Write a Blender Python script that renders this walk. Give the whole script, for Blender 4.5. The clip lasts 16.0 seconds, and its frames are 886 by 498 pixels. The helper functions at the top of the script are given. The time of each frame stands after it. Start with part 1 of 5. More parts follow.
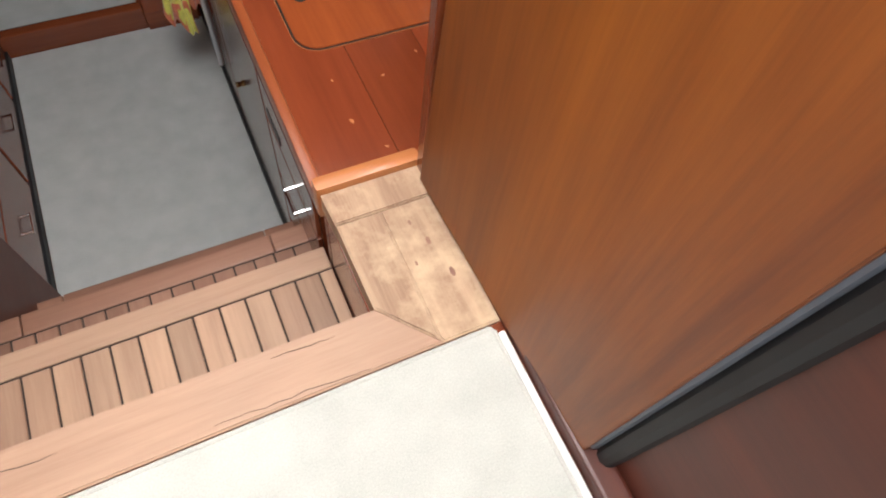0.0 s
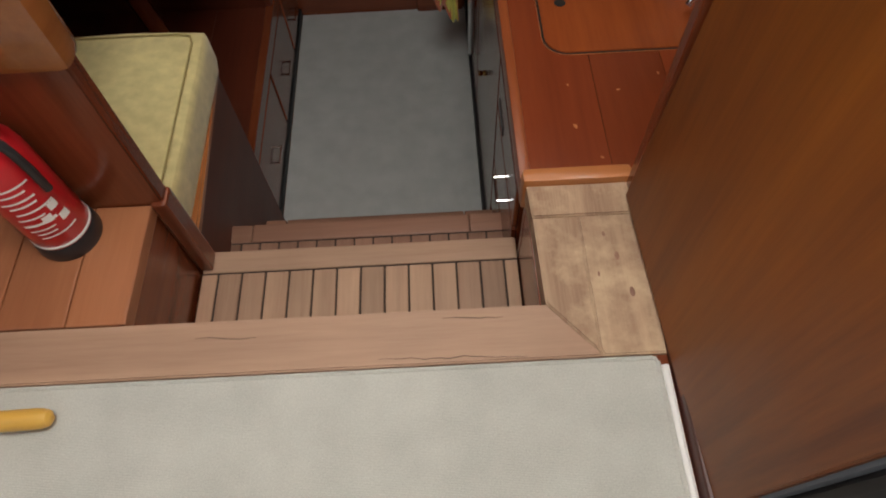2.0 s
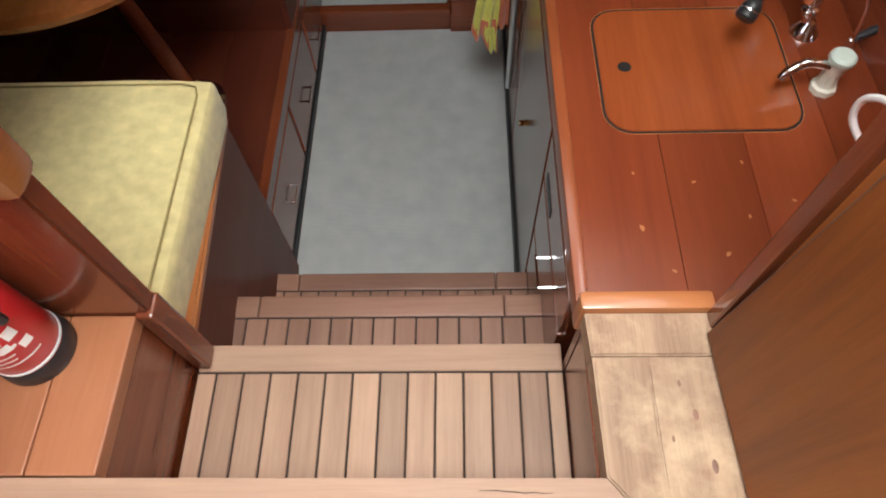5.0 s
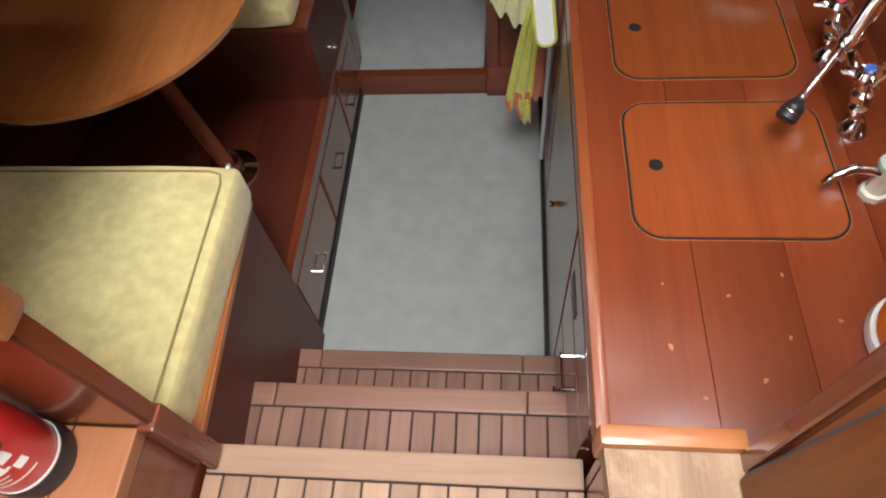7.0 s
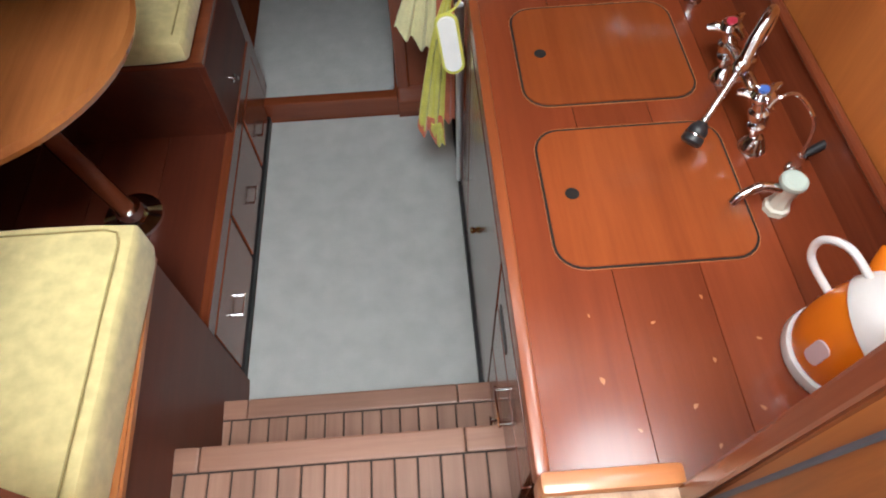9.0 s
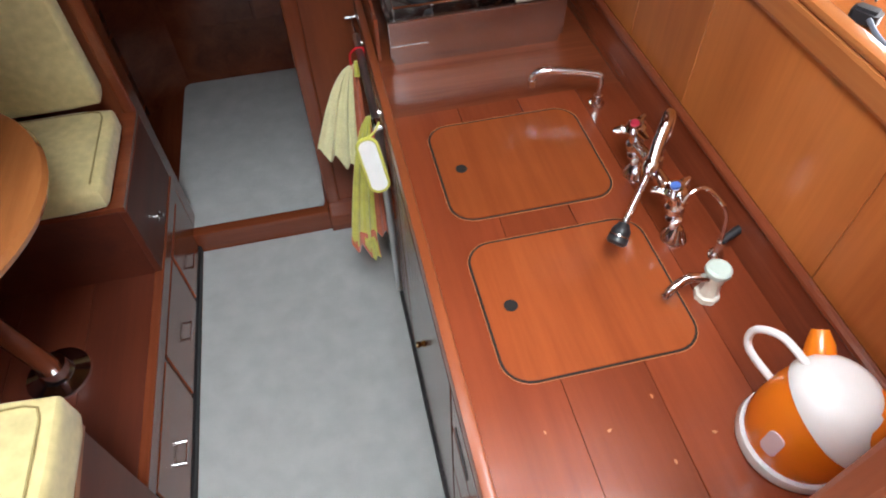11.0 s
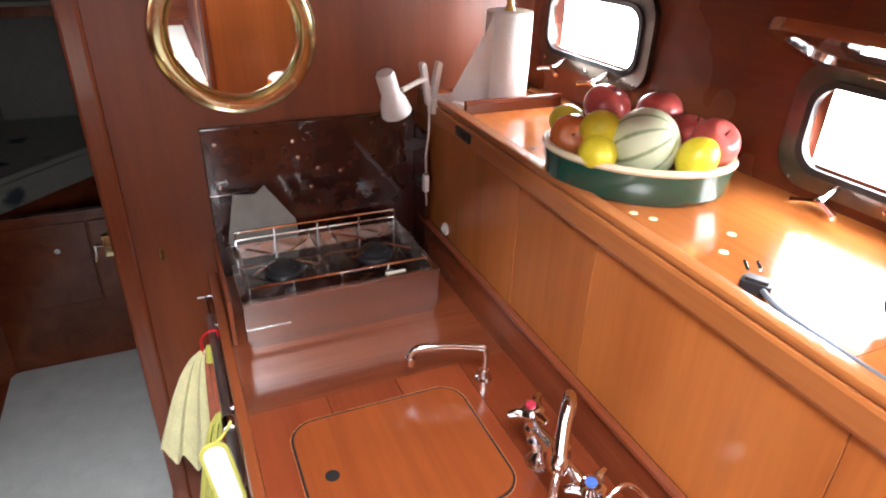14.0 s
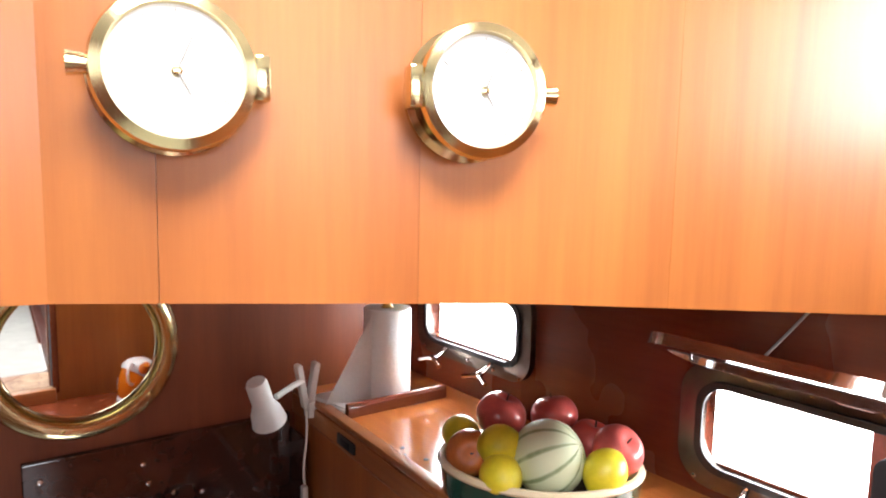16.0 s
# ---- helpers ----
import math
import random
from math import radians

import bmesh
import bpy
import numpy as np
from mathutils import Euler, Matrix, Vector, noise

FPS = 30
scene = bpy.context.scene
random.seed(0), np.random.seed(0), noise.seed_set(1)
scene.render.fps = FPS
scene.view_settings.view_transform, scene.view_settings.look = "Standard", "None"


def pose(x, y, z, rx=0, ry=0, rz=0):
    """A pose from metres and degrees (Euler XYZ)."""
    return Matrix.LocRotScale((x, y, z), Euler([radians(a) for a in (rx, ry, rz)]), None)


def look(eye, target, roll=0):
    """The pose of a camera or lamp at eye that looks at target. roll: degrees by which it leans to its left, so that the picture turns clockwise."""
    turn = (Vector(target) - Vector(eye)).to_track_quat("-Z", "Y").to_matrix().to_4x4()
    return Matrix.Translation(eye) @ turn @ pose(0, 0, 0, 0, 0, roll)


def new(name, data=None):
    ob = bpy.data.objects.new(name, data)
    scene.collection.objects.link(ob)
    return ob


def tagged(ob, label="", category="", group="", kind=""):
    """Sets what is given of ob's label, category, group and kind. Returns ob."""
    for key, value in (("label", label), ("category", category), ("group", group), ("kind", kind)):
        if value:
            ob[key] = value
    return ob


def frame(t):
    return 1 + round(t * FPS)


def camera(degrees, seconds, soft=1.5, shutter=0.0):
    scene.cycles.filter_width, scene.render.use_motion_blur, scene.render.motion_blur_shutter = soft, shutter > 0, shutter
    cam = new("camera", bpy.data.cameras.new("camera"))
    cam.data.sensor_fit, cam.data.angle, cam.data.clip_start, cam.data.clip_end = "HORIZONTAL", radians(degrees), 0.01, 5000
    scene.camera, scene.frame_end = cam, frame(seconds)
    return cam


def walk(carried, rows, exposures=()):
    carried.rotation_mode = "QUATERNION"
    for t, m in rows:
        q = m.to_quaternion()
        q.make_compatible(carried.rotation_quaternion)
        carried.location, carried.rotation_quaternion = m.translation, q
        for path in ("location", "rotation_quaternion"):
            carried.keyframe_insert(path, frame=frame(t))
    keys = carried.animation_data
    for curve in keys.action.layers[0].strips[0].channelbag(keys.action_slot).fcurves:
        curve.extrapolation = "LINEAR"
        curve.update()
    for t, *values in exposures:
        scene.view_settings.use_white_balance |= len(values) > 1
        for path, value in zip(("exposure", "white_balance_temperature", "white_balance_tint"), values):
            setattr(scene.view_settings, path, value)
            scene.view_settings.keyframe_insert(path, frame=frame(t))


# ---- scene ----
cam = camera(70.0, 16.0, 2.0)
EXPOSURES = [(0.0, 0.75, 6700, 10), (0.5, 0.15, 6800, 10), (1.0, -0.1, 7000, 10), (1.5, -0.25, 7200, 10), (2.0, -0.4, 7200, 10), (3.0, 0.2, 6900, 9), (5.5, 0.70, 6600, 7), (8.0, 1.0, 6500, 7), (10.5, 1.2, 6250, 7), (11.5, 1.4, 6200, 9), (12.5, 1.75, 6300, 10), (14.0, 1.75, 6400, 10), (15.0, 1.3, 6500, 9), (16.0, 1.2, 6500, 10)]
PATH = [
    (0, (-0.133, 0.409, 1.848), (0.413, 1.234, 0.111), 10.1),
    (0.5, (-0.134, 0.331, 1.837), (0.186, 1.131, 0.032), 13.0),
    (1, (-0.133, 0.312, 1.834), (0.055, 1.018, -0.027), 14.5),
    (1.5, (-0.142, 0.316, 1.844), (-0.103, 0.98, -0.042), 1.1),
    (2, (-0.149, 0.364, 1.871), (-0.156, 1.354, 0.133), -3.3),
    (2.5, (-0.164, 0.411, 1.853), (-0.159, 1.581, 0.231), -2.0),
    (3, (-0.204, 0.511, 1.853), (-0.169, 1.55, 0.145), -2.2),
    (3.2, (-0.202, 0.536, 1.859), (-0.155, 1.631, 0.186), -2.7),
    (5.3, (-0.169, 0.677, 1.809), (-0.267, 1.619, 0.048), -5.8),
    (5.5, (-0.162, 0.696, 1.815), (-0.284, 1.722, 0.102), -7.5),
    (6, (-0.144, 0.714, 1.819), (-0.291, 1.795, 0.142), -9.2),
    (6.5, (-0.132, 0.749, 1.82), (-0.323, 1.783, 0.118), -12.3),
    (7, (-0.136, 0.781, 1.832), (-0.331, 1.82, 0.135), -8.4),
    (7.5, (-0.14, 0.806, 1.828), (-0.227, 1.806, 0.098), -7.3),
    (8, (-0.128, 0.851, 1.836), (-0.125, 1.869, 0.115), -3.4),
    (8.2, (-0.123, 0.854, 1.833), (-0.111, 1.883, 0.118), -2.8),
    (10.3, (-0.14, 0.886, 1.856), (-0.014, 2.017, 0.211), -3.9),
    (10.5, (-0.124, 0.902, 1.861), (0.026, 2.058, 0.235), -4.2),
    (11, (-0.105, 0.916, 1.865), (0.135, 2.166, 0.322), -2.3),
    (11.5, (-0.089, 0.896, 1.879), (0.289, 2.299, 0.504), -0.3),
    (12, (-0.075, 0.88, 1.898), (0.426, 2.468, 0.791), -3.0),
    (12.5, (-0.062, 0.916, 1.906), (0.514, 2.587, 0.97), -3.7),
    (13, (-0.026, 0.972, 1.909), (0.563, 2.628, 0.956), -2.1),
    (13.5, (-0.016, 1.026, 1.881), (0.594, 2.655, 0.895), 0.6),
    (14, (-0.023, 1.108, 1.795), (0.695, 2.716, 0.847), 1.8),
    (14.5, (-0.004, 1.162, 1.799), (0.882, 2.829, 1.138), 1.3),
    (15, (0.023, 1.174, 1.839), (1.075, 2.816, 1.392), 0.6),
    (15.5, (0.001, 1.209, 1.792), (1.11, 2.81, 1.335), 0.4),
    (16, (0.016, 1.238, 1.887), (1.163, 2.862, 1.671), 1.1),
]
walk(cam, [(t, look(eye, target, roll)) for t, eye, target, roll in PATH], EXPOSURES)

# ---- world and lights ----
world = bpy.data.worlds.new("world")
scene.world = world
world.use_nodes = True
wn, wl = world.node_tree.nodes, world.node_tree.links
sky = wn.new("ShaderNodeTexSky")
sky.sky_type, sky.sun_disc = "NISHITA", False
sky.sun_elevation, sky.sun_rotation = radians(38), radians(200)
wl.new(sky.outputs[0], wn["Background"].inputs[0])
wn["Background"].inputs[1].default_value = 0.12


def window_light(name, eye, target, w, h, power, colour=(0.96, 0.985, 1.02)):
    d = bpy.data.lights.new(name, "AREA")
    d.shape, d.size, d.size_y, d.energy, d.color = "RECTANGLE", w, h, power, colour
    ob = new(name, d)
    ob.matrix_world = look(eye, target)
    return ob


window_light("daylight_aft", (-0.1, -1.5, 2.35), (0.0, 1.4, 1.7), 1.9, 0.6, 12)
window_light("daylight_port", (-1.78, 0.1, 2.35), (0.4, 0.8, 1.5), 1.5, 0.6, 2.5)
window_light("daylight_starboard", (1.78, 0.1, 2.35), (-0.5, 0.9, 1.5), 1.5, 0.6, 4)
window_light("daylight_front", (-0.1, 1.86, 2.45), (0.0, 0.4, 1.2), 1.8, 0.38, 10)
# added overhead fill for steps and galley sole; its roof opening is invented
window_light("fill_overhead", (-0.15, 0.62, 2.97), (-0.1, 1.1, 0.0), 0.72, 0.72, 38)
window_light("daylight_small_hatch", (0.62, 1.44, 2.97), (0.5, 1.35, 0.9), 0.43, 0.43, 6)
window_light("daylight_port_one", (0.985, 2.43, 1.545), (0.0, 2.3, 1.1), 0.3, 0.12, 1.6)
window_light("daylight_port_two", (1.02, 1.65, 1.49), (0.0, 1.6, 1.0), 0.3, 0.11, 1.6)


# ---- materials ----
def mat(name):
    m = bpy.data.materials.new(name)
    m.use_nodes = True
    n, l = m.node_tree.nodes, m.node_tree.links
    return m, n, l, n["Principled BSDF"]


def mixed(n, l, fac, a, b):
    r = n.new("ShaderNodeValToRGB")
    r.color_ramp.elements[0].color, r.color_ramp.elements[1].color = (*a, 1), (*b, 1)
    l.new(fac, r.inputs[0])
    return r


def wood(name, light, dark, axis="y", rough=0.22, grain=1.0, coat=0.5, bump=0.05, vary=0.25, worn=None):
    """Wood with its grain along one axis; each piece takes its own shade and piece of grain."""
    m, n, l, b = mat(name)
    geo, info = n.new("ShaderNodeNewGeometry"), n.new("ShaderNodeObjectInfo")
    off = n.new("ShaderNodeVectorMath")
    off.operation = "ADD"
    sc = n.new("ShaderNodeVectorMath")
    sc.operation = "SCALE"
    sc.inputs[0].default_value = (3.1, 5.7, 4.3)
    l.new(info.outputs["Random"], sc.inputs["Scale"])
    l.new(geo.outputs["Position"], off.inputs[0])
    l.new(sc.outputs[0], off.inputs[1])
    mp = n.new("ShaderNodeMapping")
    s = {"x": (1.2, 22, 22), "y": (22, 1.2, 22), "z": (22, 22, 1.2)}[axis]
    mp.inputs["Scale"].default_value = [v * grain for v in s]
    l.new(off.outputs[0], mp.inputs["Vector"])
    big, fine, blotch = (n.new("ShaderNodeTexNoise") for _ in range(3))
    big.inputs["Scale"].default_value, big.inputs["Detail"].default_value, big.inputs["Distortion"].default_value = 0.45, 4, 0.9
    fine.inputs["Scale"].default_value, fine.inputs["Detail"].default_value, fine.inputs["Roughness"].default_value = 5.0, 5, 0.7
    blotch.inputs["Scale"].default_value, blotch.inputs["Detail"].default_value = 3.0, 3
    l.new(mp.outputs[0], big.inputs["Vector"])
    l.new(mp.outputs[0], fine.inputs["Vector"])
    l.new(geo.outputs["Position"], blotch.inputs["Vector"])
    add = n.new("ShaderNodeMath")
    add.operation = "MULTIPLY_ADD"
    l.new(fine.outputs[0], add.inputs[0])
    add.inputs[1].default_value = 0.45
    l.new(big.outputs[0], add.inputs[2])
    rng = n.new("ShaderNodeMapRange")
    rng.inputs[1].default_value, rng.inputs[2].default_value = 0.42, 1.02
    l.new(add.outputs[0], rng.inputs[0])
    ramp = mixed(n, l, rng.outputs[0], dark, light)
    hsv = n.new("ShaderNodeHueSaturation")
    val = n.new("ShaderNodeMath")
    val.operation = "MULTIPLY_ADD"
    l.new(info.outputs["Random"], val.inputs[0])
    val.inputs[1].default_value, val.inputs[2].default_value = vary, 1 - vary / 2
    val2 = n.new("ShaderNodeMath")
    val2.operation = "MULTIPLY_ADD"
    l.new(blotch.outputs[0], val2.inputs[0])
    val2.inputs[1].default_value = 0.5
    l.new(val.outputs[0], val2.inputs[2])
    val3 = n.new("ShaderNodeMath")
    val3.operation = "SUBTRACT"
    l.new(val2.outputs[0], val3.inputs[0])
    val3.inputs[1].default_value = 0.25
    l.new(val3.outputs[0], hsv.inputs["Value"])
    l.new(ramp.outputs[0], hsv.inputs["Color"])
    colour = hsv.outputs[0]
    if worn:
        w = n.new("ShaderNodeTexNoise")
        w.inputs["Scale"].default_value, w.inputs["Detail"].default_value, w.inputs["Roughness"].default_value = 9, 6, 0.7
        l.new(geo.outputs["Position"], w.inputs["Vector"])
        wr = n.new("ShaderNodeMapRange")
        wr.inputs[1].default_value, wr.inputs[2].default_value, wr.inputs[4].default_value = 0.45, 0.65, 0.8
        l.new(w.outputs[0], wr.inputs[0])
        mx = n.new("ShaderNodeMix")
        mx.data_type = "RGBA"
        l.new(wr.outputs[0], mx.inputs[0])
        l.new(colour, mx.inputs[6])
        mx.inputs[7].default_value = (*worn, 1)
        colour = mx.outputs[2]
    l.new(colour, b.inputs["Base Color"])
    rr = n.new("ShaderNodeMapRange")
    rr.inputs[3].default_value, rr.inputs[4].default_value = rough * 0.75, rough * 1.4
    l.new(blotch.outputs[0], rr.inputs[0])
    l.new(rr.outputs[0], b.inputs["Roughness"])
    b.inputs["Coat Weight"].default_value, b.inputs["Coat Roughness"].default_value = coat, rough * 0.6
    bp = n.new("ShaderNodeBump")
    bp.inputs["Strength"].default_value, bp.inputs["Distance"].default_value = bump, 0.004
    l.new(fine.outputs[0], bp.inputs["Height"])
    l.new(bp.outputs[0], b.inputs["Normal"])
    return m


def plain(name, colour, rough=0.5, metal=0.0, vary=0.12, scale=30.0, bump=0.0, sheen=0.0, coat=0.0):
    """Paint, metal, plastic or cloth, with uneven colour and gloss at two scales."""
    m, n, l, b = mat(name)
    geo = n.new("ShaderNodeNewGeometry")
    a, c = n.new("ShaderNodeTexNoise"), n.new("ShaderNodeTexNoise")
    a.inputs["Scale"].default_value, a.inputs["Detail"].default_value = scale, 4
    c.inputs["Scale"].default_value, c.inputs["Detail"].default_value = scale / 8, 3
    l.new(geo.outputs["Position"], a.inputs["Vector"])
    l.new(geo.outputs["Position"], c.inputs["Vector"])
    add = n.new("ShaderNodeMath")
    l.new(a.outputs[0], add.inputs[0])
    l.new(c.outputs[0], add.inputs[1])
    rng = n.new("ShaderNodeMapRange")
    rng.inputs[1].default_value, rng.inputs[2].default_value = 0.7, 1.3
    l.new(add.outputs[0], rng.inputs[0])
    ramp = mixed(n, l, rng.outputs[0], [v * (1 - vary) for v in colour], [min(1, v * (1 + vary)) for v in colour])
    l.new(ramp.outputs[0], b.inputs["Base Color"])
    rr = n.new("ShaderNodeMapRange")
    rr.inputs[3].default_value, rr.inputs[4].default_value = rough * 0.8, min(1, rough * 1.25)
    l.new(c.outputs[0], rr.inputs[0])
    l.new(rr.outputs[0], b.inputs["Roughness"])
    b.inputs["Metallic"].default_value = metal
    b.inputs["Sheen Weight"].default_value = sheen
    b.inputs["Coat Weight"].default_value = coat
    if bump:
        bp = n.new("ShaderNodeBump")
        bp.inputs["Strength"].default_value, bp.inputs["Distance"].default_value = bump, 0.003
        l.new(a.outputs[0], bp.inputs["Height"])
        l.new(bp.outputs[0], b.inputs["Normal"])
    return m


def carpet_mat(name, colour, rib=900.0):
    """Woven carpet with fine ribs and soft stains."""
    m, n, l, b = mat(name)
    geo = n.new("ShaderNodeNewGeometry")
    wave, stain, fuzz = n.new("ShaderNodeTexWave"), n.new("ShaderNodeTexNoise"), n.new("ShaderNodeTexNoise")
    wave.bands_direction = "Y"
    wave.inputs["Scale"].default_value, wave.inputs["Distortion"].default_value = rib / 6.28, 1.0
    stain.inputs["Scale"].default_value, stain.inputs["Detail"].default_value = 13.0, 6
    fuzz.inputs["Scale"].default_value, fuzz.inputs["Detail"].default_value = 420, 2
    for t in (wave, stain, fuzz):
        l.new(geo.outputs["Position"], t.inputs["Vector"])
    rng = n.new("ShaderNodeMapRange")
    rng.inputs[1].default_value, rng.inputs[2].default_value = 0.3, 0.7
    l.new(stain.outputs[0], rng.inputs[0])
    ramp = mixed(n, l, rng.outputs[0], [v * 0.90 for v in colour], [v * 1.05 for v in colour])
    mul = n.new("ShaderNodeMix")
    mul.data_type, mul.blend_type = "RGBA", "MULTIPLY"
    mul.inputs[0].default_value = 0.35
    l.new(ramp.outputs[0], mul.inputs[6])
    l.new(fuzz.outputs[0], mul.inputs[7])
    l.new(mul.outputs[2], b.inputs["Base Color"])
    b.inputs["Roughness"].default_value = 0.95
    add = n.new("ShaderNodeMath")
    l.new(wave.outputs[1], add.inputs[0])
    l.new(fuzz.outputs[0], add.inputs[1])
    bp = n.new("ShaderNodeBump")
    bp.inputs["Strength"].default_value, bp.inputs["Distance"].default_value = 0.35, 0.002
    l.new(add.outputs[0], bp.inputs["Height"])
    l.new(bp.outputs[0], b.inputs["Normal"])
    return m


RED_L, RED_D = (0.23, 0.058, 0.022), (0.105, 0.021, 0.009)
M_RED_X = wood("mahogany_x", RED_L, RED_D, "x")
M_RED_Y = wood("mahogany_y", RED_L, RED_D, "y")
M_RED_Z = wood("mahogany_z", RED_L, RED_D, "z")
M_BULK = wood("bulkhead_mahogany", (0.235, 0.060, 0.021), (0.125, 0.026, 0.010), "z", 0.40, 0.8, 0.12, 0.03)
M_HULLWOOD = wood("hull_mahogany", (0.20, 0.046, 0.018), (0.10, 0.019, 0.008), "y", 0.25, 1.0, 0.4, 0.04, 0.0)
M_COUNTER = wood("counter_wood", (0.235, 0.050, 0.017), (0.135, 0.024, 0.009), "y", 0.22, 0.6, 0.35, 0.02)
M_HATCH = wood("hatch_wood", (0.29, 0.070, 0.018), (0.185, 0.037, 0.011), "y", 0.20, 0.8, 0.4, 0.03)
M_ORANGE_Y = wood("orange_wood_y", (0.50, 0.165, 0.038), (0.30, 0.080, 0.020), "y", 0.17, 0.7, 0.6, 0.02)
M_ORANGE_Z = wood("orange_wood_z", (0.50, 0.165, 0.038), (0.29, 0.078, 0.018), "z", 0.33, 0.7, 0.15, 0.03)
M_ORANGE_X = wood("orange_wood_x", (0.52, 0.175, 0.042), (0.33, 0.09, 0.022), "x", 0.22, 0.7, 0.5, 0.03)
M_PANEL = wood("door_wood", (0.285, 0.083, 0.010), (0.100, 0.023, 0.004), "z", 0.45, 0.9, 0.04, 0.05)
M_TEAK_X = wood("teak_x", (0.44, 0.275, 0.180), (0.24, 0.130, 0.082), "x", 0.55, 1.0, 0.0, 0.25, 0.2)
M_SLATS = wood("slat_wood", (0.46, 0.290, 0.185), (0.25, 0.135, 0.085), "y", 0.5, 1.2, 0.0, 0.25, 0.35)
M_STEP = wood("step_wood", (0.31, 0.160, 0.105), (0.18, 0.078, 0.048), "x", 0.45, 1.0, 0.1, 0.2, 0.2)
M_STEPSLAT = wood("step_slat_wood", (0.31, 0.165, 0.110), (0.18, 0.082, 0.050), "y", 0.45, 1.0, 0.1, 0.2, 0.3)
M_WORN = wood("worn_wood", (0.50, 0.335, 0.21), (0.22, 0.115, 0.068), "y", 0.6, 2.2, 0.0, 0.45, 0.1, (0.56, 0.40, 0.25))
M_LEDGE = wood("ledge_wood", (0.42, 0.165, 0.075), (0.26, 0.085, 0.035), "y", 0.35, 1.0, 0.2, 0.1, 0.2)
M_TRIM = wood("trim_wood", (0.50, 0.185, 0.055), (0.30, 0.085, 0.022), "y", 0.3, 1.2, 0.4, 0.06)
M_TRIM_X = wood("trim_wood_x", (0.52, 0.205, 0.070), (0.32, 0.095, 0.028), "x", 0.3, 1.2, 0.4, 0.06)
M_LIP = wood("lip_wood", (0.31, 0.080, 0.024), (0.19, 0.042, 0.013), "y", 0.28, 1.0, 0.4, 0.04)
M_SEAL = plain("black_seal", (0.007, 0.007, 0.008), 0.6)
M_TABLE = wood("table_wood", (0.34, 0.125, 0.035), (0.19, 0.055, 0.017), "y", 0.2, 0.7, 0.5, 0.02)
M_STICK = wood("ash_stick", (0.62, 0.36, 0.07), (0.42, 0.22, 0.04), "x", 0.35, 1.0, 0.4, 0.05)
M_CARPET = carpet_mat("cream_carpet", (0.60, 0.60, 0.54))
M_CARPET2 = carpet_mat("grey_carpet", (0.54, 0.545, 0.52))
M_CUSHION = plain("cushion_velour", (0.62, 0.52, 0.24), 0.9, 0, 0.16, 40, 0.3, 0.3)
M_PIPING = plain("cushion_piping", (0.36, 0.28, 0.11), 0.85)
M_CHROME = plain("chrome", (0.80, 0.80, 0.80), 0.08, 1.0, 0.03)
M_STEEL = plain("brushed_steel", (0.62, 0.60, 0.59), 0.2, 1.0, 0.08, 60)
M_ALU = plain("aluminium", (0.66, 0.67, 0.69), 0.35, 1.0, 0.06)
M_BRASS = plain("brass", (0.70, 0.60, 0.34), 0.16, 1.0, 0.08)
M_BRONZE = plain("port_frame_metal", (0.16, 0.13, 0.11), 0.3, 1.0, 0.2)
M_BLACK = plain("black_plastic", (0.018, 0.018, 0.020), 0.4)
M_RUBBER = plain("grey_rubber", (0.10, 0.115, 0.14), 0.55)
M_DARKRUB = plain("black_rubber", (0.012, 0.012, 0.013), 0.5)
M_CAULK = plain("dark_caulk", (0.035, 0.022, 0.016), 0.8)
M_HOLE = plain("dark_hole", (0.006, 0.004, 0.003), 0.95)
M_WHITE = plain("white_plastic", (0.78, 0.77, 0.74), 0.35, 0, 0.03)
M_DIAL = plain("white_dial", (0.82, 0.82, 0.80), 0.4, 0, 0.02)
M_CREAM = plain("cream_plastic", (0.70, 0.68, 0.56), 0.4, 0, 0.05)
M_GREENISH = plain("pale_green_plastic", (0.46, 0.54, 0.47), 0.4, 0, 0.05)
M_KETTLE = plain("orange_plastic", (0.80, 0.20, 0.01), 0.22, 0, 0.03, coat=0.4)
M_GAUGE = plain("gauge_plastic", (0.72, 0.55, 0.55), 0.25, 0, 0.05)
# darker copy of the mahogany: shade of dim parts put into the colour
M_SHADERED = wood("shaded_mahogany", (0.130, 0.026, 0.010), (0.060, 0.011, 0.005), "y", 0.45, 0.8, 0.0, 0.04)
M_REDPAINT = plain("red_paint", (0.52, 0.012, 0.020), 0.3, 0, 0.06, coat=0.3)
M_PAPER = plain("kitchen_paper", (0.80, 0.79, 0.77), 0.9, 0, 0.03, 120, 0.3)
M_GREEN = plain("green_glaze", (0.012, 0.065, 0.045), 0.15, 0, 0.1, coat=0.6)
M_CREAMGLAZE = plain("cream_glaze", (0.72, 0.62, 0.42), 0.25, 0, 0.08)
M_APPLE = plain("red_apple", (0.60, 0.105, 0.090), 0.30, 0, 0.4, 30, coat=0.3)
M_APPLE2 = plain("blushed_apple", (0.55, 0.16, 0.04), 0.25, 0, 0.6, 25, coat=0.3)
M_LEMON = plain("yellow_lemon", (0.70, 0.58, 0.03), 0.35, 0, 0.08, 120, 0.15)
M_SPLASH = plain("dark_splashback", (0.045, 0.014, 0.010), 0.1, 0, 0.3, coat=0.5)
M_STOVETOP = plain("stove_steel", (0.42, 0.41, 0.41), 0.12, 1.0, 0.15)
M_CARD = plain("grey_card", (0.30, 0.29, 0.26), 0.6)
M_HULL = plain("hull_lining", (0.20, 0.19, 0.17), 0.8, 0, 0.08, 20, 0.1)
